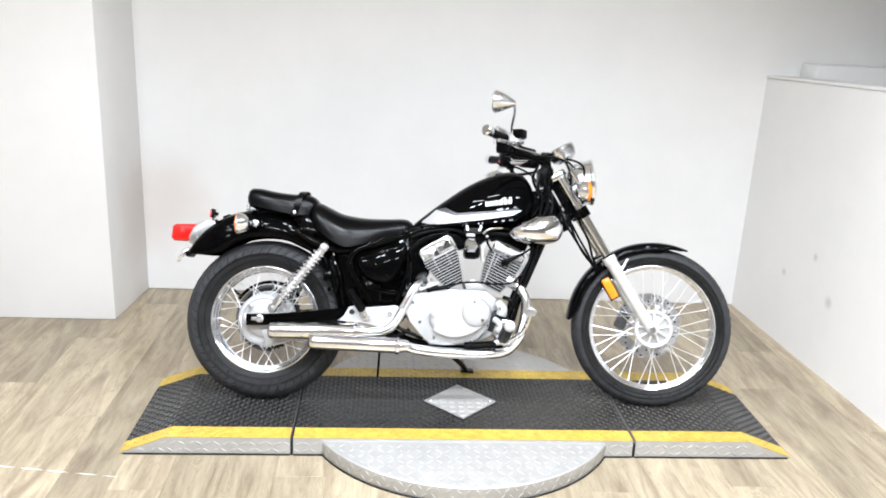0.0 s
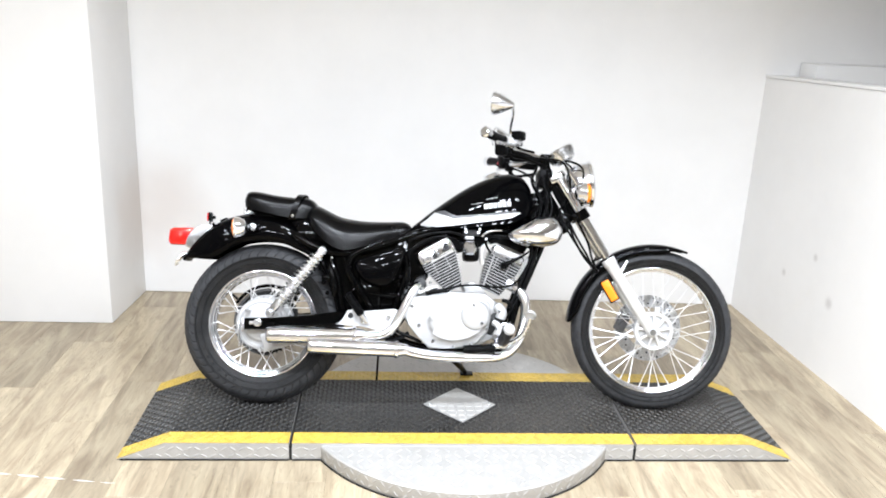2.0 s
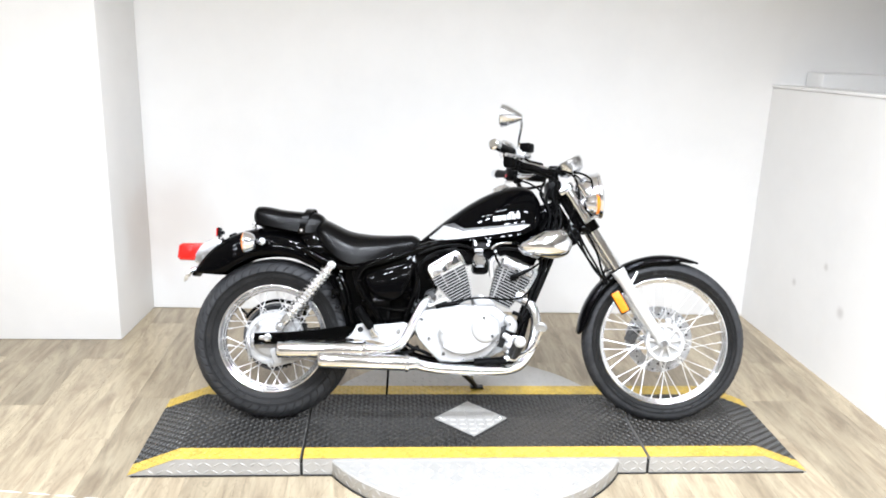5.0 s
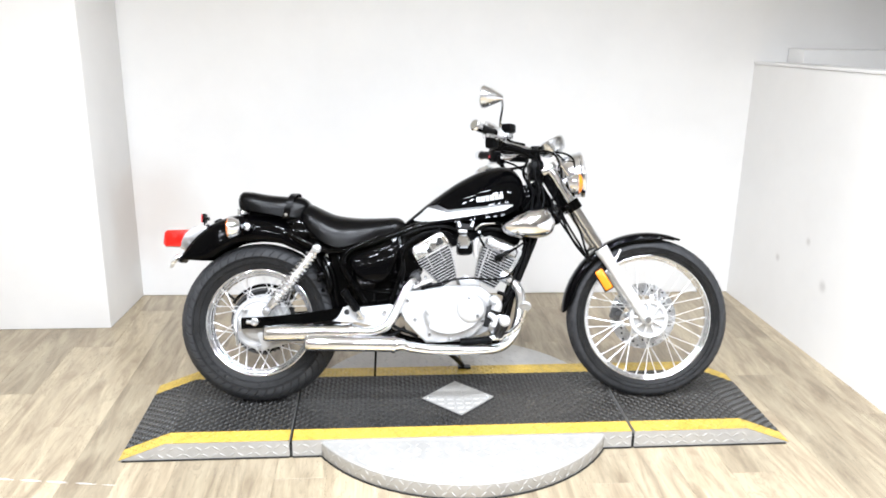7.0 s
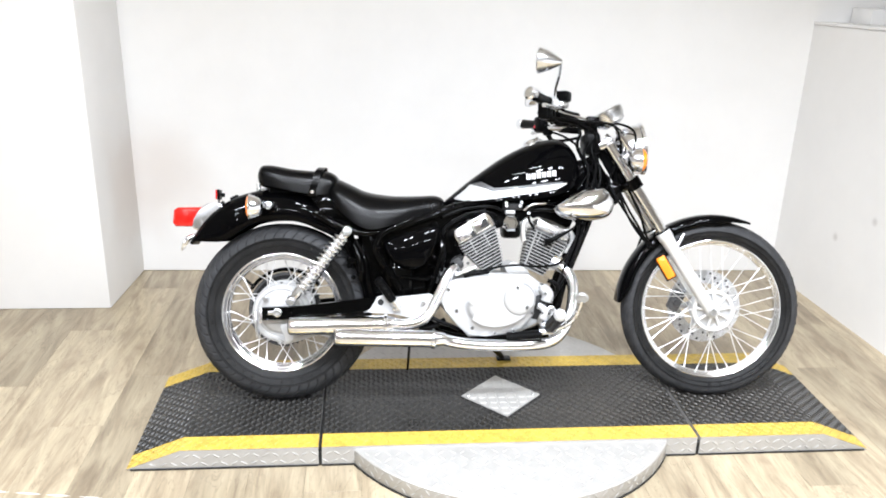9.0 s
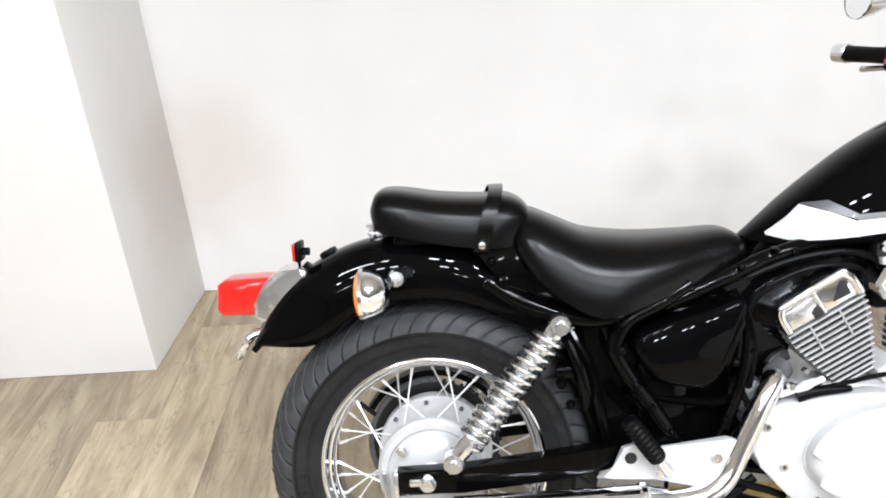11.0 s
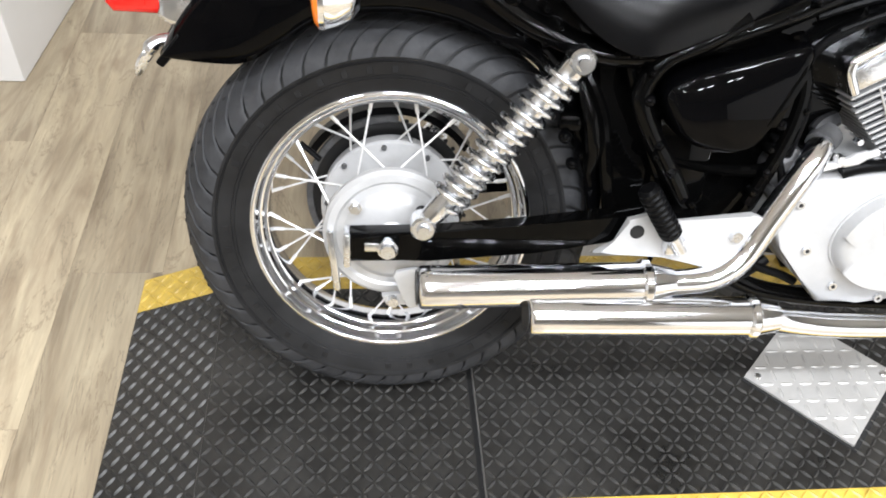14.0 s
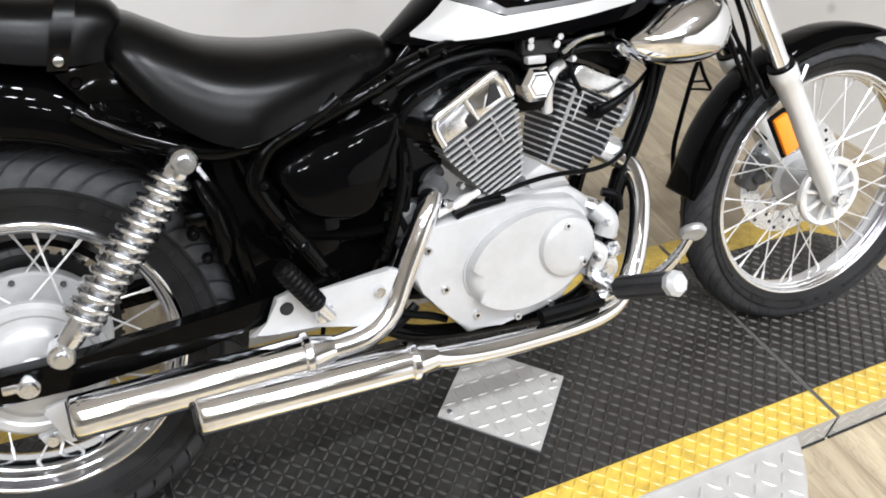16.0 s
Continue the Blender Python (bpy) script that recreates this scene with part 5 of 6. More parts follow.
for sy in (-1, 1):
    ftube("seat_rail", [(-0.640, sy * 0.10, 0.655), (-0.58, sy * 0.105, 0.618), (-0.50, sy * 0.112, 0.588), (-0.44, sy * 0.114, 0.585), (-0.37, sy * 0.112, 0.597), (-0.27, sy * 0.102, 0.630), (-0.16, sy * 0.085, 0.672), (-0.03, sy * 0.06, 0.70)], 0.0145, "black frame seat rail")
    ftube("frame_loop", [(-0.300, sy * 0.105, 0.635), (-0.355, sy * 0.116, 0.607), (-0.405, sy * 0.120, 0.583), (-0.428, sy * 0.120, 0.545), (-0.424, sy * 0.120, 0.515), (-0.400, sy * 0.118, 0.472), (-0.360, sy * 0.114, 0.412), (-0.320, sy * 0.110, 0.345), (-0.30, sy * 0.105, 0.30)], 0.0145, "black frame loop beside the side cover")
    ftube("down_tube", [(0.365, sy * 0.025, 0.77), (0.335, sy * 0.045, 0.665), (0.288, sy * 0.055, 0.55), (0.236, sy * 0.06, 0.425), (0.205, sy * 0.065, 0.315), (0.175, sy * 0.07, 0.235)], 0.016, "black frame down tube")
    ftube("lower_rail", [(0.175, sy * 0.07, 0.235), (0.10, sy * 0.085, 0.212), (-0.05, sy * 0.09, 0.21), (-0.20, sy * 0.095, 0.235), (-0.30, sy * 0.105, 0.30)], 0.014, "black lower frame rail")
    bm = bmesh.new()
    lathe(bm, [(0.0, -0.010), (0.006, -0.010), (0.007, -0.005), (0.012, -0.004), (0.013, 0.006)], 24, c=(-0.611, sy * 0.110, 0.652))
    if sy < 0:
        bpart("mount_bolt", bm, "frame", "dark metal mounting bolt")
    else:
        bm.free()

# side cover and tool box below the seat
SC = round_outline([(-0.395, 0.556), (-0.385, 0.500), (-0.345, 0.468), (-0.275, 0.462), (-0.240, 0.505), (-0.212, 0.575), (-0.214, 0.612), (-0.27, 0.598)], 4)
bm = bmesh.new()
scx, scz = -0.302, 0.535
rings = []
for d, k in ((-0.080, 1.0), (-0.116, 1.0), (-0.124, 0.985), (-0.131, 0.955), (-0.136, 0.905), (-0.1385, 0.85)):
    rings.append([V(scx + (x - scx) * k, d - 0.05 * (scz - z) * (1 - k), scz + (z - scz) * k) for x, z in SC])
skin(bm, rings)
cover = bpart("side_cover", bm, "paint", "glossy black side cover", sharp=60)
bm = bmesh.new()
slab(bm, [(-0.262, 0.500), (-0.222, 0.590), (-0.216, 0.572), (-0.243, 0.502)], -0.1395, -0.120, 0.004, 2)
part("trim_strip", bm, "frame", cover)
# air box and battery case double as black filler for the shaded space inside
bm = bmesh.new()
slab(bm, [(-0.50, 0.60), (-0.40, 0.615), (-0.13, 0.675), (-0.10, 0.60), (-0.12, 0.50), (-0.19, 0.42), (-0.24, 0.31), (-0.42, 0.31), (-0.455, 0.42)], -0.078, 0.09, 0.015, 2)
bpart("air_box", bm, "frame", "black air box, enlarged to fill the dark space under the seat")
bm = bmesh.new()
box(bm, (-0.345, -0.02, 0.43), (0.09, 0.15, 0.14), 0.015)
bpart("battery_case", bm, "frame", "black battery case filling the dark space")
for x, y, z, r in ((-0.565, -0.112, 0.640, 0.007), (-0.545, -0.114, 0.618, 0.006), (-0.470, -0.120, 0.590, 0.007), (-0.425, -0.134, 0.570, 0.006), (-0.335, -0.128, 0.385, 0.007),
                   (-0.40, -0.132, 0.455, 0.006), (-0.235, -0.118, 0.465, 0.007), (-0.215, -0.112, 0.66, 0.006), (-0.155, -0.100, 0.685, 0.006), (-0.49, -0.09, 0.44, 0.007),
                   (-0.20, -0.118, 0.52, 0.006), (-0.245, -0.118, 0.40, 0.007), (-0.275, -0.125, 0.345, 0.006), (0.30, -0.072, 0.74, 0.006), (0.345, -0.07, 0.845, 0.007), (0.315, -0.075, 0.685, 0.006)):
    bm = bmesh.new()
    lathe(bm, [(0.0, -0.008), (r * 0.5, -0.0075), (r * 0.85, -0.005), (r, 0.0), (r, 0.012)], 14, c=(x, y, z))
    bpart("bolt", bm, "frame", "black domed bolt")
for pts, r in (([(-0.50, -0.085, 0.56), (-0.47, -0.095, 0.50), (-0.455, -0.095, 0.43), (-0.44, -0.09, 0.36)], 0.010),
               ([(-0.455, -0.10, 0.60), (-0.43, -0.105, 0.53), (-0.40, -0.10, 0.46), (-0.37, -0.098, 0.40), (-0.33, -0.10, 0.35)], 0.008),
               ([(-0.41, -0.085, 0.45), (-0.33, -0.09, 0.43), (-0.25, -0.10, 0.425), (-0.20, -0.10, 0.44)], 0.009),
               ([(-0.23, -0.105, 0.62), (-0.205, -0.11, 0.56), (-0.208, -0.115, 0.50), (-0.225, -0.115, 0.44), (-0.245, -0.11, 0.38)], 0.010)):
    bm = bmesh.new()
    tube(bm, pts, r, 10, 6)
    bpart("frame_brace", bm, "frame", "black tubular frame brace")
# engine
CASE = [(-0.218, 0.345), (-0.200, 0.405), (-0.170, 0.432), (-0.06, 0.450), (0.10, 0.445), (0.150, 0.410), (0.155, 0.33), (0.135, 0.27), (0.06, 0.232), (-0.10, 0.224), (-0.15, 0.268)]
bm = bmesh.new()
slab(bm, CASE, -0.100, 0.11, 0.012, 2)
bpart("crankcase", bm, "alu", "silver engine crankcase")
bm = bmesh.new()
COVER = [(-0.214, 0.352), (-0.196, 0.412), (-0.165, 0.424), (-0.09, 0.440), (0.0, 0.441), (0.092, 0.432), (0.118, 0.405), (0.124, 0.355), (0.112, 0.298), (0.072, 0.252), (0.03, 0.238), (-0.05, 0.230), (-0.110, 0.228), (-0.150, 0.272), (-0.19, 0.318)]
slab(bm, COVER, -0.134, -0.098, 0.010, 3)
ecover = bpart("clutch_cover", bm, "alu", "large smooth silver clutch cover")
tilt = radians(14)
OVAL = []
for k in range(48):
    u, w = 0.118 * math.cos(2 * math.pi * k / 48), 0.081 * math.sin(2 * math.pi * k / 48)
    OVAL.append((-0.004 + u * math.cos(tilt) - w * math.sin(tilt), 0.346 + u * math.sin(tilt) + w * math.cos(tilt)))
bm = bmesh.new()
slab(bm, OVAL, -0.1365, -0.130, 0.001, 1)
part("gasket_ring", bm, "alu", ecover)
bm = bmesh.new()
cx, cz = -0.008, 0.35
slab(bm, [(cx + (x - cx) * 0.97, cz + (z - cz) * 0.97) for x, z in OVAL], -0.160, -0.130, 0.024, 6)
part("cover_dome", bm, "alu", ecover, sharp=60)
bm = bmesh.new()
lathe(bm, [(0.0, -0.173), (0.036, -0.173), (0.044, -0.1715), (0.050, -0.168), (0.053, -0.162), (0.056, -0.155), (0.060, -0.145)], 56, c=(0.060, 0, 0.360))
part("round_cap", bm, "alu", ecover, "round silver cap", sharp=30)
for x, z in ((-0.152, 0.318), (-0.097, 0.260), (-0.180, 0.390), (-0.02, 0.240), (0.045, 0.249), (0.108, 0.31), (0.052, 0.400), (0.085, 0.332)):
    y = -0.1345 if not (0 < x < 0.11 and z > 0.33) else -0.1715
    bm = bmesh.new()
    lathe(bm, [(0.0028, -0.001), (0.0032, -0.005), (0.0062, -0.005), (0.0066, 0.0)], 14, c=(x, y, z))
    screw = part("screw", bm, "steel", ecover)
    bm = bmesh.new()
    lathe(bm, [(0.0, -0.0035), (0.0030, -0.0035)], 12, c=(x, y, z))
    part("socket", bm, "engine_dark", screw)


def cylinder(base, lean, y_c, n, w_bot, w_top, length, label, depth):
    """A finned cylinder: base point in x-z, leaning by degrees, with fins across its axis and a chrome head cover."""
    t = radians(lean)
    ax, cr = V(math.sin(t), 0, math.cos(t)), V(math.cos(t), 0, -math.sin(t))
    o = V(base[0], y_c, base[1])
    bm = bmesh.new()
    R3 = Matrix((cr, V(0, 1, 0), ax)).transposed()
    rings = []
    for i in range(n):
        u = i / (n - 1)
        w = 0.45 * (w_bot + (w_top - w_bot) * min(1.0, 1.15 * u) ** 0.85)
        h = 0.45 * depth * (0.60 + 0.40 * min(1.0, 1.15 * u) ** 0.7)
        p = o + ax * (0.008 + (length - 0.012) * u)
        rings.append([p + cr * (w * a) + V(0, h * c, 0) for a, c in ((-1, -1), (1, -1), (1, 1), (-1, 1))])
    skin(bm, rings)
    ob = bpart("cylinder", bm, "engine_dark", label)
    for i in range(n):
        u = i / (n - 1)
        w = w_bot + (w_top - w_bot) * min(1.0, 1.15 * u) ** 0.85
        bm = bmesh.new()
        box(bm, o + ax * (0.008 + (length - 0.012) * u), (w, depth * (0.60 + 0.40 * min(1.0, 1.15 * u) ** 0.7), 0.0034), 0.0010, rot=R3, seg=1)
        part("fin", bm, "fin", ob)
    for s in (-0.22, 0.16):
        bm = bmesh.new()
        c = o + ax * length * 0.80 + V(0, -depth / 2 + 0.0005, 0) + cr * (w_top * s)
        box(bm, c, (0.0032, 0.003, length * 0.36), 0.001, rot=R3, seg=1)
        part("web", bm, "fin", ob)
    return ob, o, ax, cr, R3


cyl_r, o, ax, cr, R3 = cylinder((-0.012, 0.452), -29, -0.060, 13, 0.066, 0.142, 0.142, "finned rear engine cylinder with a chrome head cover", 0.125)


def head_cover(cyl, o, ax, cr, length, wd, flip, y_c):
    b = o + ax * (length + 0.002)
    bm = bmesh.new()
    def pt(u, v):
        p = b + cr * u + ax * v
        return (p.x, p.z)
    h = wd / 2
    t = 0.050 if flip > 0 else 0.038
    pts = [pt(-h, 0), pt(-h, t * 0.62), pt(-h + 0.003, t * 0.82), pt(-h + 0.010, t * 0.95), pt(-h + 0.020, t), pt(h - 0.022, t), pt(h - 0.010, t * 0.95), pt(h - 0.003, t * 0.82), pt(h, t * 0.62), pt(h, 0)]
    slab(bm, pts, y_c - 0.064, y_c + 0.06, 0.007, 3)
    hc = part("head_cover", bm, "steel", cyl, "chrome rocker cover")
    return b, pt


b_r, pt_r = head_cover(cyl_r, o, ax, cr, 0.142, 0.140, 1, -0.060)
bm = bmesh.new()
slab(bm, [pt_r(-0.060, 0.006), pt_r(-0.060, 0.034), pt_r(-0.006, 0.040), pt_r(-0.006, 0.006)], -0.128, -0.11, 0.004, 2)
part("head_window", bm, "steel", cyl_r)
bm = bmesh.new()
slab(bm, [pt_r(0.004, 0.006), pt_r(0.004, 0.041), pt_r(0.056, 0.046), pt_r(0.060, 0.006)], -0.1265, -0.11, 0.003, 2)
part("head_window", bm, "chrome", cyl_r)
bm = bmesh.new()
slab(bm, [pt_r(-0.018, 0.002), pt_r(-0.020, 0.016), pt_r(-0.010, 0.022), pt_r(0.002, 0.014), pt_r(0.002, 0.002)], -0.1300, -0.11, 0.002, 1)
part("vent", bm, "engine_dark", cyl_r)
bm = bmesh.new()
slab(bm, [pt_r(0.018, 0.012), pt_r(0.044, 0.040), pt_r(0.054, 0.036), pt_r(0.052, 0.010)], -0.1280, -0.11, 0.002, 1)
part("vent", bm, "engine_dark", cyl_r)
bm = bmesh.new()
rim = [(-0.066, 0.003), (-0.066, 0.030), (-0.060, 0.042), (-0.048, 0.047), (0.048, 0.049), (0.059, 0.044), (0.065, 0.030), (0.066, 0.003)]
tube(bm, [(pt_r(u, v)[0], -0.1255, pt_r(u, v)[1]) for u, v in rim], 0.0068, 12, 4)
p, q = pt_r(0.000, 0.004), pt_r(-0.002, 0.043)
rod(bm, (p[0], -0.1265, p[1]), (q[0], -0.1265, q[1]), 0.0042, 12)
part("head_rim", bm, "chrome", cyl_r)
cyl_f, o, ax, cr, R3 = cylinder((0.125, 0.446), 25, 0.004, 13, 0.090, 0.146, 0.146, "finned front engine cylinder with a chrome head cover", 0.125)
b_f, pt_f = head_cover(cyl_f, o, ax, cr, 0.146, 0.132, -1, 0.004)
bm = bmesh.new()
tube(bm, [(0.174, -0.045, 0.551), (0.177, -0.076, 0.557), (0.206, -0.084, 0.572), (0.248, -0.080, 0.594), (0.288, -0.07, 0.622)], [0.010, 0.011, 0.008, 0.004, 0.004], 12)
box(bm, (0.176, -0.066, 0.555), (0.026, 0.024, 0.026), 0.006)
part("plug_cap", bm, "matt_black", cyl_f, "black spark plug cap")
t0, t1 = o + ax * 0.006 + cr * -0.034 + V(0, -0.044, 0), o + ax * 0.140 + cr * -0.050 + V(0, -0.062, 0)
bm = bmesh.new()
rod(bm, t0, t1, 0.0034, 8)
part("web", bm, "fin", cyl_f, "bright vertical web across the fins")
bm = bmesh.new()
slab(bm, [(0.03, 0.44), (0.015, 0.470), (0.05, 0.488), (0.095, 0.462), (0.11, 0.44)], -0.098, 0.06, 0.008, 2)
bpart("cylinder_base", bm, "alu", "silver cylinder base casting")
# carburettor, cap, choke
bm = bmesh.new()
hexo = [(0.040 + 0.031 * math.cos(math.pi / 3 * k), 0.619 + 0.031 * math.sin(math.pi / 3 * k)) for k in range(6)]
slab(bm, hexo, -0.106, -0.05, 0.007, 1)
slab(bm, [(0.040 + (x - 0.040) * 0.62, 0.619 + (z - 0.619) * 0.62) for x, z in hexo], -0.109, -0.104, 0.002, 1)
bpart("carburettor_cap", bm, "chrome", "six-sided chrome cap")
bm = bmesh.new()
box(bm, (0.048, -0.02, 0.600), (0.062, 0.10, 0.066), 0.015)
bpart("carburettor", bm, "matt_black", "dark metal carburettor")
bm = bmesh.new()
box(bm, (0.036, -0.088, 0.658), (0.034, 0.03, 0.013), 0.003)
bpart("carburettor_neck", bm, "alu", "silver block above the six-sided cap")
# cable and its small ladder bracket on the far side of the front wheel
for nm, pts, r, lab in (("cable", [(0.610, 0.13, 0.640), (0.590, 0.138, 0.600), (0.576, 0.14, 0.567), (0.562, 0.14, 0.525), (0.545, 0.14, 0.462), (0.531, 0.14, 0.400), (0.525, 0.13, 0.345)], 0.0052, "black cable behind the front wheel"),
                        ("cable_bracket", [(0.585, 0.14, 0.580), (0.600, 0.14, 0.548), (0.622, 0.14, 0.516)], 0.0042, "black bracket leg"),
                        ("cable_bracket", [(0.562, 0.14, 0.522), (0.592, 0.14, 0.519), (0.622, 0.14, 0.514)], 0.0026, "thin black bracket rung"),
                        ("cable_bracket", [(0.567, 0.14, 0.537), (0.588, 0.14, 0.536), (0.608, 0.14, 0.535)], 0.0026, "thin black bracket rung")):
    bm = bmesh.new()
    tube(bm, pts, r, 8, 4)
    bpart(nm, bm, "matt_black", lab)
bm = bmesh.new()
box(bm, (0.045, -0.085, 0.678), (0.068, 0.03, 0.024), 0.004)
fb = bpart("coil_bracket", bm, "engine_dark", "dark bracket with bright bolts")
for x in (0.022, 0.070):
    bm = bmesh.new()
    lathe(bm, [(0.0, -0.006), (0.006, -0.006), (0.008, 0.0)], 12, c=(x, -0.101, 0.680))
    part("bolt", bm, "steel", fb)
bm = bmesh.new()
slab(bm, [(-0.18, 0.60), (-0.15, 0.692), (0.05, 0.697), (0.22, 0.705), (0.29, 0.66), (0.26, 0.60), (0.15, 0.655), (0.0, 0.60), (-0.06, 0.655)], -0.030, 0.08, 0.01, 2)
bpart("wiring_cover", bm, "matt_black", "black wiring cover under the tank")
for pts, r in (([(-0.20, -0.09, 0.640), (-0.12, -0.095, 0.668), (-0.03, -0.09, 0.676), (0.02, -0.085, 0.655), (0.03, -0.08, 0.62)], 0.006),
               ([(-0.17, -0.10, 0.625), (-0.10, -0.11, 0.655), (-0.02, -0.10, 0.650), (0.0, -0.09, 0.61)], 0.0045),
               ([(0.09, -0.08, 0.66), (0.14, -0.09, 0.668), (0.20, -0.09, 0.660), (0.26, -0.075, 0.64), (0.30, -0.07, 0.60)], 0.006),
               ([(0.12, -0.10, 0.60), (0.10, -0.10, 0.64), (0.12, -0.095, 0.68), (0.20, -0.085, 0.69), (0.28, -0.075, 0.70)], 0.0045),
               ([(0.285, -0.08, 0.66), (0.275, -0.085, 0.58), (0.255, -0.085, 0.52), (0.225, -0.085, 0.45), (0.20, -0.09, 0.39)], 0.0055),
               ([(0.31, -0.075, 0.66), (0.292, -0.08, 0.58), (0.268, -0.08, 0.51), (0.235, -0.075, 0.43), (0.19, -0.08, 0.35)], 0.0055),
               ([(-0.225, -0.105, 0.47), (-0.205, -0.115, 0.42), (-0.20, -0.115, 0.36), (-0.23, -0.11, 0.31)], 0.006),
               ([(-0.25, -0.11, 0.30), (-0.21, -0.115, 0.28), (-0.17, -0.11, 0.265), (-0.14, -0.105, 0.25)], 0.007),
               ([(0.33, -0.06, 0.93), (0.30, -0.075, 0.87), (0.315, -0.085, 0.80), (0.30, -0.08, 0.72)], 0.005),
               ([(0.35, -0.07, 0.94), (0.325, -0.085, 0.88), (0.34, -0.09, 0.82), (0.32, -0.085, 0.74), (0.27, -0.085, 0.69)], 0.005),
               ([(0.31, 0.02, 0.95), (0.285, -0.03, 0.90), (0.30, -0.055, 0.85), (0.335, -0.07, 0.80), (0.345, -0.07, 0.74)], 0.006),
               ([(0.40, -0.06, 0.76), (0.36, -0.075, 0.72), (0.33, -0.085, 0.735), (0.29, -0.09, 0.72)], 0.006),
               ([(0.41, -0.06, 0.74), (0.37, -0.07, 0.70), (0.35, -0.08, 0.68)], 0.007)):
    bm = bmesh.new()
    tube(bm, pts, r, 8, 6)
    bpart("hose", bm, "matt_black", "black rubber hose")
bm = bmesh.new()
box(bm, (0.335, -0.02, 0.905), (0.055, 0.10, 0.075), 0.012)
bpart("ignition_block", bm, "matt_black", "black wiring block at the steering head")
bm = bmesh.new()
slab(bm, round_outline([(0.385, 0.70), (0.395, 0.765), (0.44, 0.755), (0.43, 0.70), (0.405, 0.685)], 3), -0.075, 0.06, 0.008)
bpart("horn", bm, "frame", "black horn below the steering head")
# air cleaner
bm = bmesh.new()
AC = [(0.181, 0.676), (0.215, 0.706), (0.275, 0.738), (0.345, 0.748), (0.380, 0.728), (0.394, 0.685), (0.372, 0.643), (0.300, 0.629), (0.215, 0.640)]
t = bmesh.new()
rings = []
ACo = round_outline(AC, 5)
cx, cz = 0.294, 0.687
for k in range(8):
    u = k / 7
    f = math.sqrt(max(0, 1 - (u * 0.96) ** 2.2))
    rings.append([V(cx + (x - cx) * f, -0.120 - 0.065 * u, cz + (z - cz) * f) for x, z in ACo])
skin(bm, [[V(x, -0.075, z) for x, z in ACo]] + rings)
bpart("air_cleaner", bm, "chrome", "smooth chrome air cleaner cover", sharp=60)
bm = bmesh.new()
slab(bm, round_outline([(0.19, 0.675), (0.27, 0.73), (0.35, 0.72), (0.355, 0.66), (0.28, 0.632)], 4), -0.085, -0.02, 0.006)
bpart("air_cleaner_back", bm, "matt_black", "black back of the air cleaner")
bm = bmesh.new()
slab(bm, round_outline([(0.27, 0.745), (0.275, 0.835), (0.315, 0.845), (0.345, 0.81), (0.34, 0.755), (0.31, 0.735)], 3), -0.062, 0.05, 0.01, 2)
bpart("horn_cover", bm, "paint", "black housing ahead of the tank")

# pegs, brackets, pedal, stand
BR = [(-0.468, 0.313), (-0.440, 0.330), (-0.425, 0.366), (-0.398, 0.374), (-0.375, 0.362), (-0.25, 0.378), (-0.232, 0.372), (-0.228, 0.338), (-0.262, 0.300), (-0.30, 0.290), (-0.37, 0.312), (-0.44, 0.312)]
bm = bmesh.new()
slab(bm, BR, -0.146, -0.136, 0.003)
peg_br = bpart("peg_bracket", bm, "alu", "white-silver pillion footpeg bracket")
bm = bmesh.new()
lathe(bm, [(0.0, -0.0005), (0.010, -0.0005), (0.0115, 0.001)], 20, c=(-0.411, -0.146, 0.348))
part("hole", bm, "engine_dark", peg_br)
bm = bmesh.new()
lathe(bm, [(0.0, -0.008), (0.008, -0.008), (0.010, 0.0)], 16, c=(-0.268, -0.146, 0.345))
part("bolt", bm, "steel", peg_br)
bm = bmesh.new()
pa, pb = V(-0.358, -0.165, 0.338), V(-0.420, -0.185, 0.428)
pd = (pb - pa).normalized()
prof_p, prof_r = [pa.lerp(pb, 0.18), pa.lerp(pb, 0.22)], [0.012, 0.0155]
for k in range(8):
    for dt, r in ((0.0, 0.0140), (0.025, 0.0162), (0.06, 0.0162), (0.085, 0.0140)):
        prof_p.append(pa.lerp(pb, 0.24 + 0.088 * k + dt))
        prof_r.append(r)
tube(bm, prof_p + [pb, pb + pd * 0.004], prof_r + [0.0150, 0.010], 16, 1)
peg = bpart("pillion_peg", bm, "matt_black", "black ribbed rubber pillion footpeg, folded up")
bm = bmesh.new()
rod(bm, pa - pd * 0.012, pa.lerp(pb, 0.2), 0.010, 12)
box(bm, pa + V(0, 0.015, -0.006), (0.03, 0.03, 0.026), 0.006)
part("hinge", bm, "steel", peg)
bm = bmesh.new()
fa, fb2 = V(0.165, -0.165, 0.262), V(0.172, -0.295, 0.318)
fd = (fb2 - fa).normalized()
e1 = fd.orthogonal().normalized()
e2 = fd.cross(e1)
rings = []
for t, k in ((0.0, 0.8), (0.06, 1.0), (0.5, 1.0), (0.94, 1.0), (1.0, 0.85)):
    ring = []
    for j in range(48):
        th = 2 * math.pi * j / 48
        r = (0.0190 + (0.0022 if j % 6 < 4 else -0.0016)) * k
        ring.append(fa.lerp(fb2, t) + (e1 * math.cos(th) + e2 * math.sin(th)) * r)
    rings.append(ring)
skin(bm, rings)
fpeg = bpart("rider_peg", bm, "tread_rubber", "dark grey ribbed rubber rider footpeg")
bm = bmesh.new()
tube(bm, [fb2 - fd * 0.004, fb2 + fd * 0.008, fb2 + fd * 0.016], [0.021, 0.022, 0.015], 8, 1)
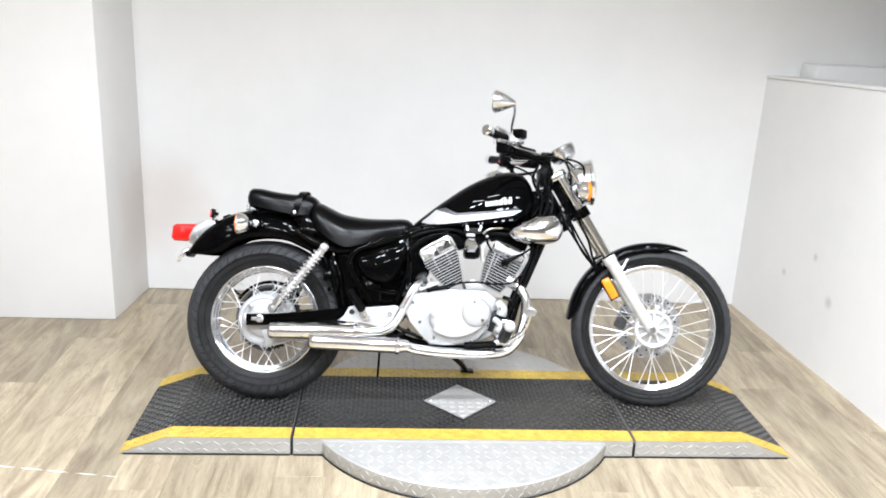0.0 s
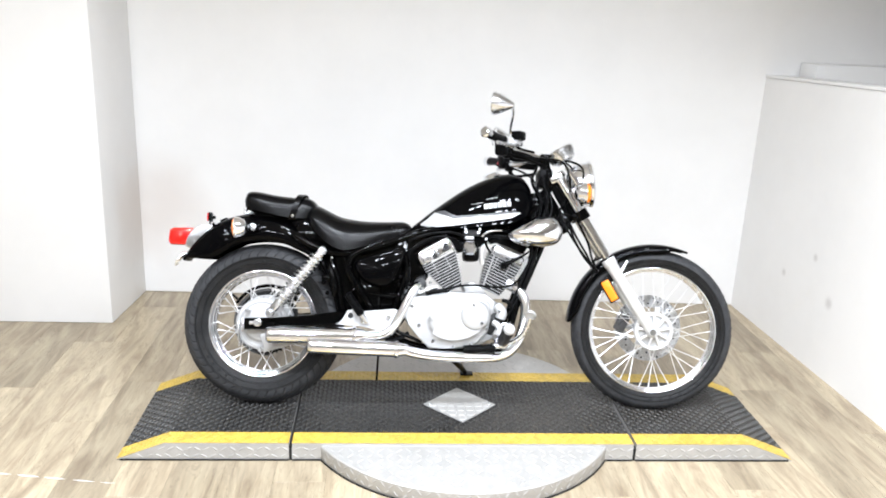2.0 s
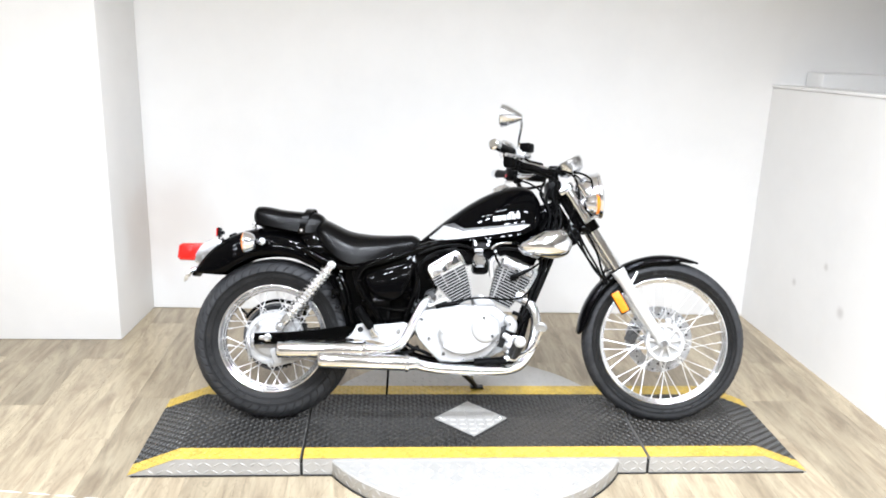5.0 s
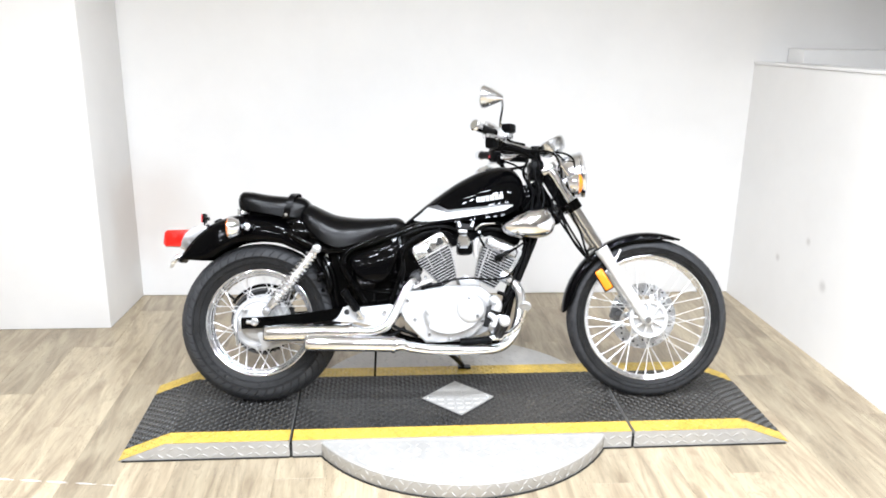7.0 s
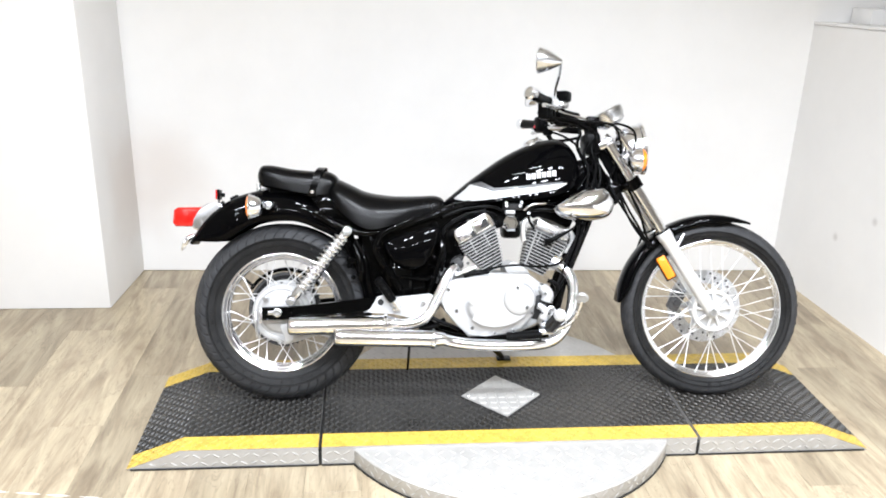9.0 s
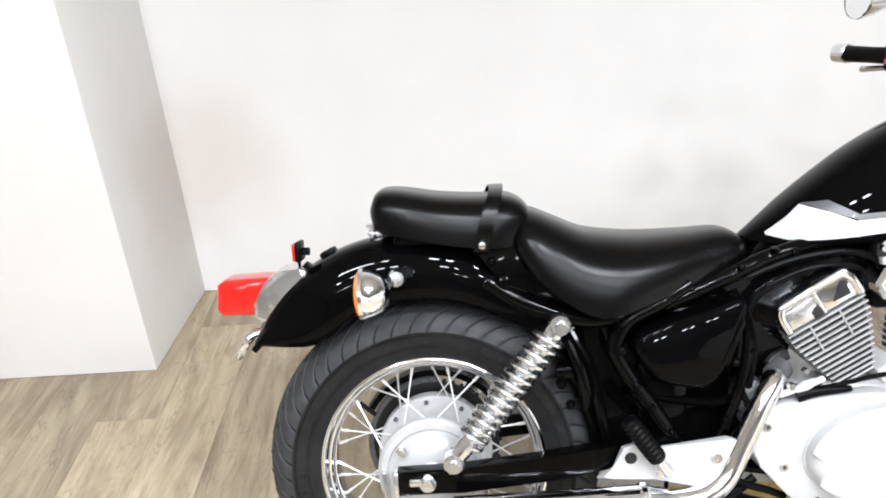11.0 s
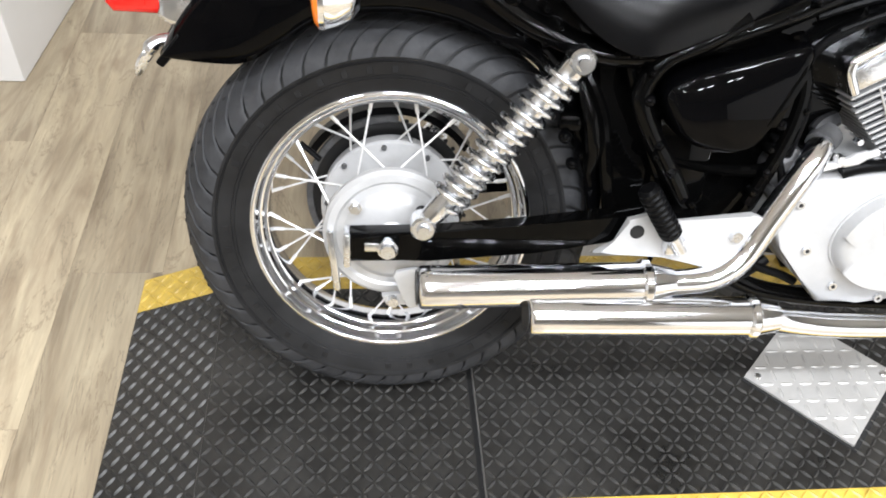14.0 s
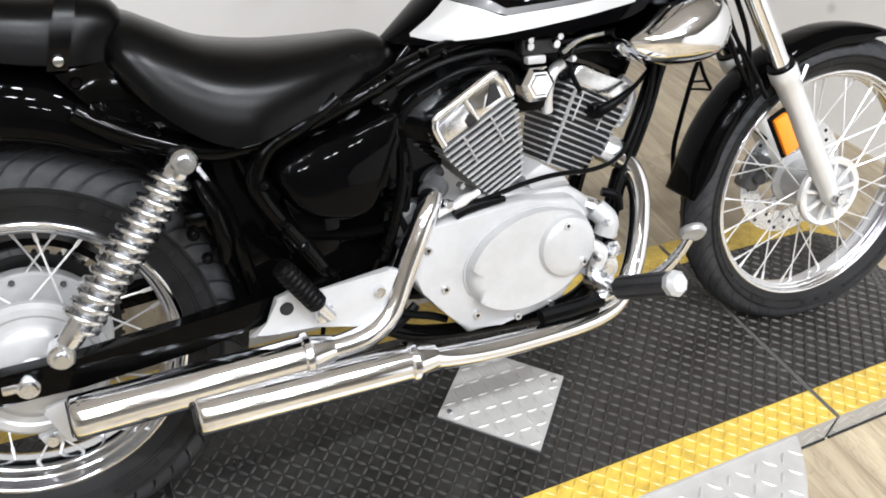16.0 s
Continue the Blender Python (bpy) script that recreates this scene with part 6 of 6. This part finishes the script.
part("peg_end", bm, "alu", fpeg, "silver footpeg end")
bm = bmesh.new()
rod(bm, fa + V(-0.01, 0.075, -0.012), fa, 0.013, 12)
box(bm, fa + V(0.0, 0.03, -0.01), (0.04, 0.05, 0.03), 0.008)
part("peg_mount", bm, "steel", fpeg)
bm = bmesh.new()
tube(bm, [(0.135, -0.150, 0.245), (0.195, -0.165, 0.262), (0.232, -0.195, 0.290), (0.252, -0.216, 0.330), (0.258, -0.230, 0.360)], [0.012, 0.010, 0.010, 0.009, 0.008], 12)
pedal = bpart("brake_pedal", bm, "steel", "bright steel rear brake pedal")
bm = bmesh.new()
lathe(bm, [(0.0, -0.006), (0.019, -0.006), (0.023, 0.0), (0.021, 0.006), (0.0, 0.008)], 24)
part("pedal_pad", bm, "pad_grey", pedal, "grey pedal pad", m=pose(0.258, -0.236, 0.370, 42, 24, 0))
bm = bmesh.new()
slab(bm, round_outline([(0.130, 0.275), (0.150, 0.325), (0.182, 0.318), (0.200, 0.275), (0.165, 0.250)], 3), -0.120, -0.10, 0.006)
pp = bpart("peg_plate", bm, "steel", "bright footpeg mounting plate")
bm = bmesh.new()
lathe(bm, [(0.0, -0.016), (0.010, -0.016), (0.012, -0.010), (0.018, -0.008), (0.018, 0.0)], 6, c=(0.178, -0.119, 0.318))
part("nut", bm, "steel", pp)
bm = bmesh.new()
slab(bm, round_outline([(0.10, 0.30), (0.12, 0.36), (0.165, 0.37), (0.175, 0.33), (0.14, 0.285)], 3), -0.105, -0.06, 0.006)
bpart("oil_pump_cover", bm, "engine_dark", "dark cast cover ahead of the clutch")
bm = bmesh.new()
tube(bm, [(0.02, -0.145, 0.232), (0.08, -0.15, 0.236), (0.14, -0.15, 0.242)], 0.014, 10)
bpart("pedal_shaft", bm, "matt_black", "black pedal linkage")
bm = bmesh.new()
tube(bm, [(-0.04, 0.105, 0.200), (-0.005, 0.170, 0.165), (0.045, 0.235, 0.118), (0.062, 0.262, 0.098)], [0.013, 0.012, 0.011, 0.010], 12)
stand = bpart("side_stand", bm, "black_bare", "black side stand, folded out")
bm = bmesh.new()
box(bm, (0, 0, 0), (0.055, 0.035, 0.008), 0.003)
part("stand_foot", bm, "black_bare", stand, m=Matrix.Translation((0.068, 0.264, 0.0918)) @ pose(0, 0, 0, 19, 0, 0) @ Matrix.Translation((0, 0, 0.002)))
bm = bmesh.new()
tube(bm, [(0.035, 0.195, 0.16), (0.05, 0.23, 0.13), (0.06, 0.255, 0.108)], 0.004, 8)
part("stand_spring", bm, "steel", stand)
bm = bmesh.new()
rod(bm, (-0.305, 0.05, 0.22), (-0.312, 0.11, 0.075), 0.0045, 8)
bpart("drain_hose", bm, "matt_black", "thin black drain hose")
# side plumbing on the engine
for pts, r, mtl, nm, lb in (
        ([(-0.135, -0.11, 0.445), (-0.08, -0.125, 0.452), (0.0, -0.13, 0.470), (0.06, -0.13, 0.475), (0.14, -0.12, 0.470), (0.205, -0.10, 0.480), (0.245, -0.085, 0.52), (0.30, -0.07, 0.62)], 0.0042, "matt_black", "cable", "black engine cable"),
        ([(-0.16, -0.11, 0.46), (-0.12, -0.12, 0.448), (-0.085, -0.12, 0.452)], 0.008, "engine_dark", "choke_body", "dark metal fitting"),
        ([(0.140, -0.085, 0.400), (0.158, -0.10, 0.392), (0.160, -0.105, 0.372)], 0.014, "steel", "oil_fitting", "bright oil fitting"),
        ([(-0.215, -0.10, 0.60), (-0.195, -0.11, 0.53), (-0.20, -0.11, 0.47), (-0.205, -0.10, 0.42)], 0.006, "matt_black", "breather_hose", "black breather hose"),
        ([(-0.05, -0.10, 0.665), (-0.13, -0.10, 0.640), (-0.19, -0.095, 0.60), (-0.205, -0.09, 0.545)], 0.007, "matt_black", "wiring_loom", "black wiring loom"),
        ([(0.085, -0.10, 0.665), (0.11, -0.11, 0.685), (0.16, -0.10, 0.690)], 0.0045, "steel", "vacuum_pipe", "thin bright pipe"),
        ([(-0.13, -0.080, 0.50), (-0.150, -0.085, 0.492), (-0.160, -0.090, 0.482)], 0.012, "engine_dark", "exhaust_flange", "dark exhaust flange"),
        ([(0.22, -0.07, 0.475), (0.195, -0.06, 0.49)], 0.026, "steel", "exhaust_flange", "bright exhaust flange"),
        ([(-0.28, -0.12, 0.255), (-0.23, -0.11, 0.262), (-0.19, -0.10, 0.285)], 0.008, "matt_black", "brake_rod", "black brake linkage")):
    bm = bmesh.new()
    tube(bm, pts, r, 10)
    bpart(nm, bm, mtl, lb)

# brake torque rod, bracket plates, head pipes and small fittings
bm = bmesh.new()
slab(bm, [(-0.765, 0.216), (-0.735, 0.220), (-0.585, 0.258), (-0.570, 0.256), (-0.572, 0.246), (-0.730, 0.200), (-0.758, 0.200)], -0.104, -0.094, 0.002)
rodp = bpart("torque_rod", bm, "alu", "silver rear brake torque rod")
bm = bmesh.new()
lathe(bm, [(0.0, -0.010), (0.008, -0.010), (0.009, 0.0)], 12, c=(-0.748, -0.104, 0.209))
part("bolt", bm, "steel", rodp)
for pts, r, mtl, nm, lb in (
        ([(0.248, -0.035, 0.600), (0.268, -0.040, 0.580), (0.266, -0.040, 0.550), (0.246, -0.035, 0.515)], 0.009, "spoke", "head_pipe", "bright curved head pipe"),
        ([(0.118, -0.045, 0.638), (0.096, -0.052, 0.626), (0.088, -0.050, 0.596), (0.094, -0.04, 0.560)], 0.010, "spoke", "head_pipe", "bright curved head pipe"),
        ([(-0.140, -0.090, 0.480), (-0.150, -0.098, 0.474), (-0.158, -0.106, 0.469)], 0.0212, "cast_grey", "exhaust_clamp", "dark exhaust clamp"),
        ([(-0.155, -0.120, 0.440), (-0.120, -0.128, 0.455), (-0.085, -0.128, 0.468)], 0.006, "spoke", "oil_line", "bright oil line"),
        ([(0.150, -0.11, 0.395), (0.165, -0.125, 0.375), (0.160, -0.125, 0.350)], 0.020, "alu", "sensor_housing", "silver cast sensor housing"),
        ([(0.135, -0.115, 0.335), (0.155, -0.125, 0.320), (0.150, -0.12, 0.290)], 0.012, "spoke", "oil_line", "bright oil line"),
        ([(0.17, -0.10, 0.42), (0.195, -0.11, 0.41), (0.205, -0.105, 0.385)], 0.008, "matt_black", "hose", "black rubber hose")):
    bm = bmesh.new()
    tube(bm, pts, r, 12)
    bpart(nm, bm, mtl, lb)
for x, y, z, r in ((0.155, -0.141, 0.378, 0.007), (0.172, -0.135, 0.352, 0.006), (0.145, -0.130, 0.310, 0.006), (-0.140, -0.132, 0.458, 0.007), (-0.112, -0.120, 0.480, 0.006),
                   (0.020, -0.105, 0.690, 0.007), (0.074, -0.105, 0.692, 0.007), (0.100, -0.105, 0.655, 0.006)):
    bm = bmesh.new()
    lathe(bm, [(0.0, -0.006), (r * 0.8, -0.006), (r, -0.003), (r, 0.006)], 6, c=(x, y, z))
    bpart("hex_bolt", bm, "steel", "bright hexagon bolt")
# controls on the bars
for sy in (-1, 1):
    bm = bmesh.new()
    lathe(bm, [(0.0, -0.010), (0.011, -0.010), (0.012, 0.006), (0.008, 0.012), (0.0, 0.012)], 12)
    bpart("mirror_nut", bm, "spoke", "bright mirror mounting nut", SIDE[sy] @ pose(0.194, sy * 0.238, 1.030, 90, 0, 0))
    bm = bmesh.new()
    tube(bm, [(0.165, sy * 0.252, 1.028), (0.172, sy * 0.240, 1.026)], 0.024, 16, 1)
    bpart("grip_flange", bm, "spoke", "bright throttle collar", SIDE[sy])
    bm = bmesh.new()
    tube(bm, [(0.185, sy * 0.222, 0.990), (0.20, sy * 0.20, 0.965), (0.235, sy * 0.16, 0.962), (0.30, sy * 0.10, 0.972)], [0.010, 0.008, 0.006, 0.005], 10)
    bpart("throttle_cable" if sy < 0 else "clutch_cable", bm, "matt_black", "black control cable with a boot", SIDE[sy])
    bm = bmesh.new()
    box(bm, (0.183, sy * 0.215, 0.984 if sy < 0 else 1.004), (0.030, 0.036, 0.040), 0.009, rot=Matrix.Rotation(sy * 0.5, 3, "Z"))
    bpart("switch_base", bm, "matt_black", "black lower half of the switch housing", SIDE[sy])
    bm = bmesh.new()
    tube(bm, [(0.225, sy * 0.165, 1.005), (0.25, sy * 0.13, 1.00), (0.29, sy * 0.10, 0.995)], 0.013, 10)
    bpart("cable_sleeve", bm, "matt_black", "black cable sleeve on the handlebar", SIDE[sy])

for pts, r in (([(0.39, -0.055, 0.80), (0.413, -0.06, 0.751), (0.438, -0.065, 0.719), (0.460, -0.07, 0.667), (0.493, -0.072, 0.609), (0.529, -0.062, 0.566)], 0.0048),
               ([(0.43, -0.05, 0.81), (0.458, -0.055, 0.769), (0.478, -0.06, 0.728), (0.512, -0.062, 0.661), (0.530, -0.06, 0.600), (0.545, -0.055, 0.565)], 0.0048),
               ([(0.335, -0.03, 0.955), (0.362, -0.035, 0.895), (0.392, -0.03, 0.850), (0.425, -0.03, 0.795), (0.452, -0.02, 0.745)], 0.017)):
    bm = bmesh.new()
    tube(bm, pts, r, 10, 6)
    bpart("cable" if r < 0.01 else "wiring_loom", bm, "matt_black", "black cable beside the fork" if r < 0.01 else "black wiring loom behind the fork", STEER)
# grey fittings behind the rear exhaust pipe
bm = bmesh.new()
lathe(bm, [(0.0, -0.116), (0.016, -0.116), (0.022, -0.110), (0.030, -0.106), (0.032, -0.09), (0.032, -0.04)], 28, c=(-0.196, 0, 0.432))
bpart("starter_motor", bm, "cast_grey", "grey starter motor behind the exhaust pipe")
bm = bmesh.new()
tube(bm, [(-0.205, -0.085, 0.40), (-0.190, -0.105, 0.385), (-0.165, -0.108, 0.350)], [0.014, 0.018, 0.013], 12)
bpart("cable_clamp", bm, "cast_grey", "grey cast cable clamp")
bm = bmesh.new()
tube(bm, [(-0.131, -0.128, 0.450), (-0.115, -0.130, 0.458), (-0.097, -0.126, 0.464)], [0.006, 0.009, 0.006], 12)
bpart("lever_end", bm, "spoke", "bright clutch lever end")
bm = bmesh.new()
tube(bm, [(-0.128, -0.125, 0.437), (-0.10, -0.128, 0.446), (-0.04, -0.13, 0.450)], [0.011, 0.010, 0.005], 12)
bpart("cable_boot", bm, "matt_black", "black rubber cable boot")

bm = bmesh.new()
slab(bm, [(-0.665, 0.705), (-0.600, 0.722), (-0.545, 0.690), (-0.485, 0.612), (-0.520, 0.580), (-0.565, 0.596), (-0.610, 0.655)], -0.096, 0.096, 0.006, 2)
bpart("seat_support", bm, "frame", "black panel between mudguard and seat")

# small glossy clips and grommets along the frame, many added only to catch lamp glints
for x, y, z, r in ((-0.448, -0.128, 0.592, 0.008), (-0.420, -0.132, 0.532, 0.009), (-0.396, -0.130, 0.470, 0.008), (-0.372, -0.126, 0.430, 0.009), (-0.345, -0.122, 0.388, 0.008),
                   (-0.322, -0.118, 0.352, 0.008), (-0.300, -0.114, 0.628, 0.008), (-0.250, -0.108, 0.640, 0.008), (-0.188, -0.098, 0.665, 0.008), (-0.120, -0.092, 0.680, 0.008),
                   (-0.228, -0.120, 0.500, 0.009), (-0.232, -0.120, 0.430, 0.008), (-0.214, -0.112, 0.560, 0.008), (-0.520, -0.108, 0.470, 0.009), (-0.505, -0.104, 0.430, 0.008),
                   (-0.560, -0.110, 0.600, 0.009), (-0.630, -0.104, 0.690, 0.008), (0.305, -0.078, 0.715, 0.008), (0.330, -0.078, 0.770, 0.008), (0.270, -0.075, 0.545, 0.008), (0.245, -0.078, 0.470, 0.008)):
    bm = bmesh.new()
    lathe(bm, [(0.0, -r * 0.8), (r * 0.45, -r * 0.7), (r * 0.85, -r * 0.35), (r, 0.0), (r * 0.95, 0.010)], 14, c=(x, y, z))
    bpart("grommet", bm, "paint", "glossy black frame grommet")
bm = bmesh.new()
tube(bm, [(-0.505, -0.098, 0.545), (-0.488, -0.104, 0.500), (-0.478, -0.104, 0.455), (-0.480, -0.10, 0.420)], [0.006, 0.012, 0.012, 0.008], 12)
bpart("brake_hose_sleeve", bm, "frame", "black hose sleeve ahead of the rear tyre")
bm = bmesh.new()
box(bm, (-0.512, -0.092, 0.488), (0.034, 0.02, 0.022), 0.005)
bpart("hose_clip", bm, "frame", "small black hose clip")

# wiring bundled along the bars
for pts, r in (([(0.215, 0.150, 1.000), (0.250, 0.115, 0.998), (0.290, 0.080, 0.988), (0.325, 0.040, 0.972)], 0.010),
               ([(0.225, 0.165, 1.010), (0.265, 0.110, 1.006), (0.310, 0.060, 0.995)], 0.010),
               ([(0.205, -0.120, 0.995), (0.250, -0.085, 0.990), (0.290, -0.055, 0.982), (0.325, -0.025, 0.968)], 0.015),
               ([(0.340, 0.030, 0.975), (0.350, 0.000, 0.930), (0.352, -0.030, 0.885), (0.345, -0.045, 0.840)], 0.018)):
    bm = bmesh.new()
    tube(bm, pts, r, 12, 6)
    bpart("taped_loom", bm, "matt_black", "black taped wiring bundle on the handlebar", STEER)

# ---- floor planks, laid along the depth of the room ----
PW, PL = 0.178, 1.22
WALL_Y = 1.44


def plank_bm(bm, cx, y0, y1):
    """A plank with bevelled edges from y0 to y1."""
    b, g = 0.0005, 0.00015
    w = PW / 2 - g
    def ring(d, z):
        return [bm.verts.new((cx + sx * (w - d), y, z)) for sx, y in ((-1, y0 + g + d), (1, y0 + g + d), (1, y1 - g - d), (-1, y1 - g - d))]
    a, c = ring(0.0, -b), ring(b, 0.0)
    bm.faces.new(c)
    for i in range(4):
        bm.faces.new((a[i], a[(i + 1) % 4], c[(i + 1) % 4], c[i]))


bm = bmesh.new()
plank_bm(bm, 0, -PL / 2, PL / 2)
plank_me = finish("plank", bm, "plank", 20)
rest = bmesh.new()
rng = random.Random(7)
col = 0
x = -4.5
while x < 4.2:
    top = WALL_Y + (col * 0.41 + rng.uniform(-0.08, 0.08)) % PL
    while top > -8.2:
        y0, y1 = max(top - PL, -8.18), min(top, WALL_Y)
        if y1 - y0 > 0.02:
            if y0 < -3.1 or x > 1.95:
                plank_bm(rest, x, y0, y1)
            elif y1 - y0 > PL - 0.001:
                part("plank", plank_me, None, floor, m=pose(x, (y0 + y1) / 2, 0))
            else:
                bm = bmesh.new()
                plank_bm(bm, 0, -(y1 - y0) / 2, (y1 - y0) / 2)
                part("plank", bm, "plank", floor, m=pose(x, (y0 + y1) / 2, 0), sharp=20)
        top -= PL
    x += PW
    col += 1
tagged(part("far_planks", rest, "plank", floor, sharp=20), kind="stuff")

# a broken streak of reflected light across the planks, laid on as white slivers
for xa, xb, w in ((-1.75, -1.69, 0.0016), (-1.665, -1.56, 0.0028), (-1.54, -1.46, 0.0030), (-1.445, -1.37, 0.0026), (-1.345, -1.27, 0.0020), (-1.25, -1.20, 0.0012)):
    bm = bmesh.new()
    slab(bm, [(xa, 0.0), (xa + 0.02, w), (xb - 0.02, w * 0.9), (xb, 0.0), (xb - 0.025, -w * 0.8), (xa + 0.025, -w)], -0.0004, 0.0004)
    part("light_streak", bm, "white_decal", floor, "pale streak of reflected light painted on the planks", m=pose(-0.01, -0.652, 0.0009, -90, 0, -8.6))
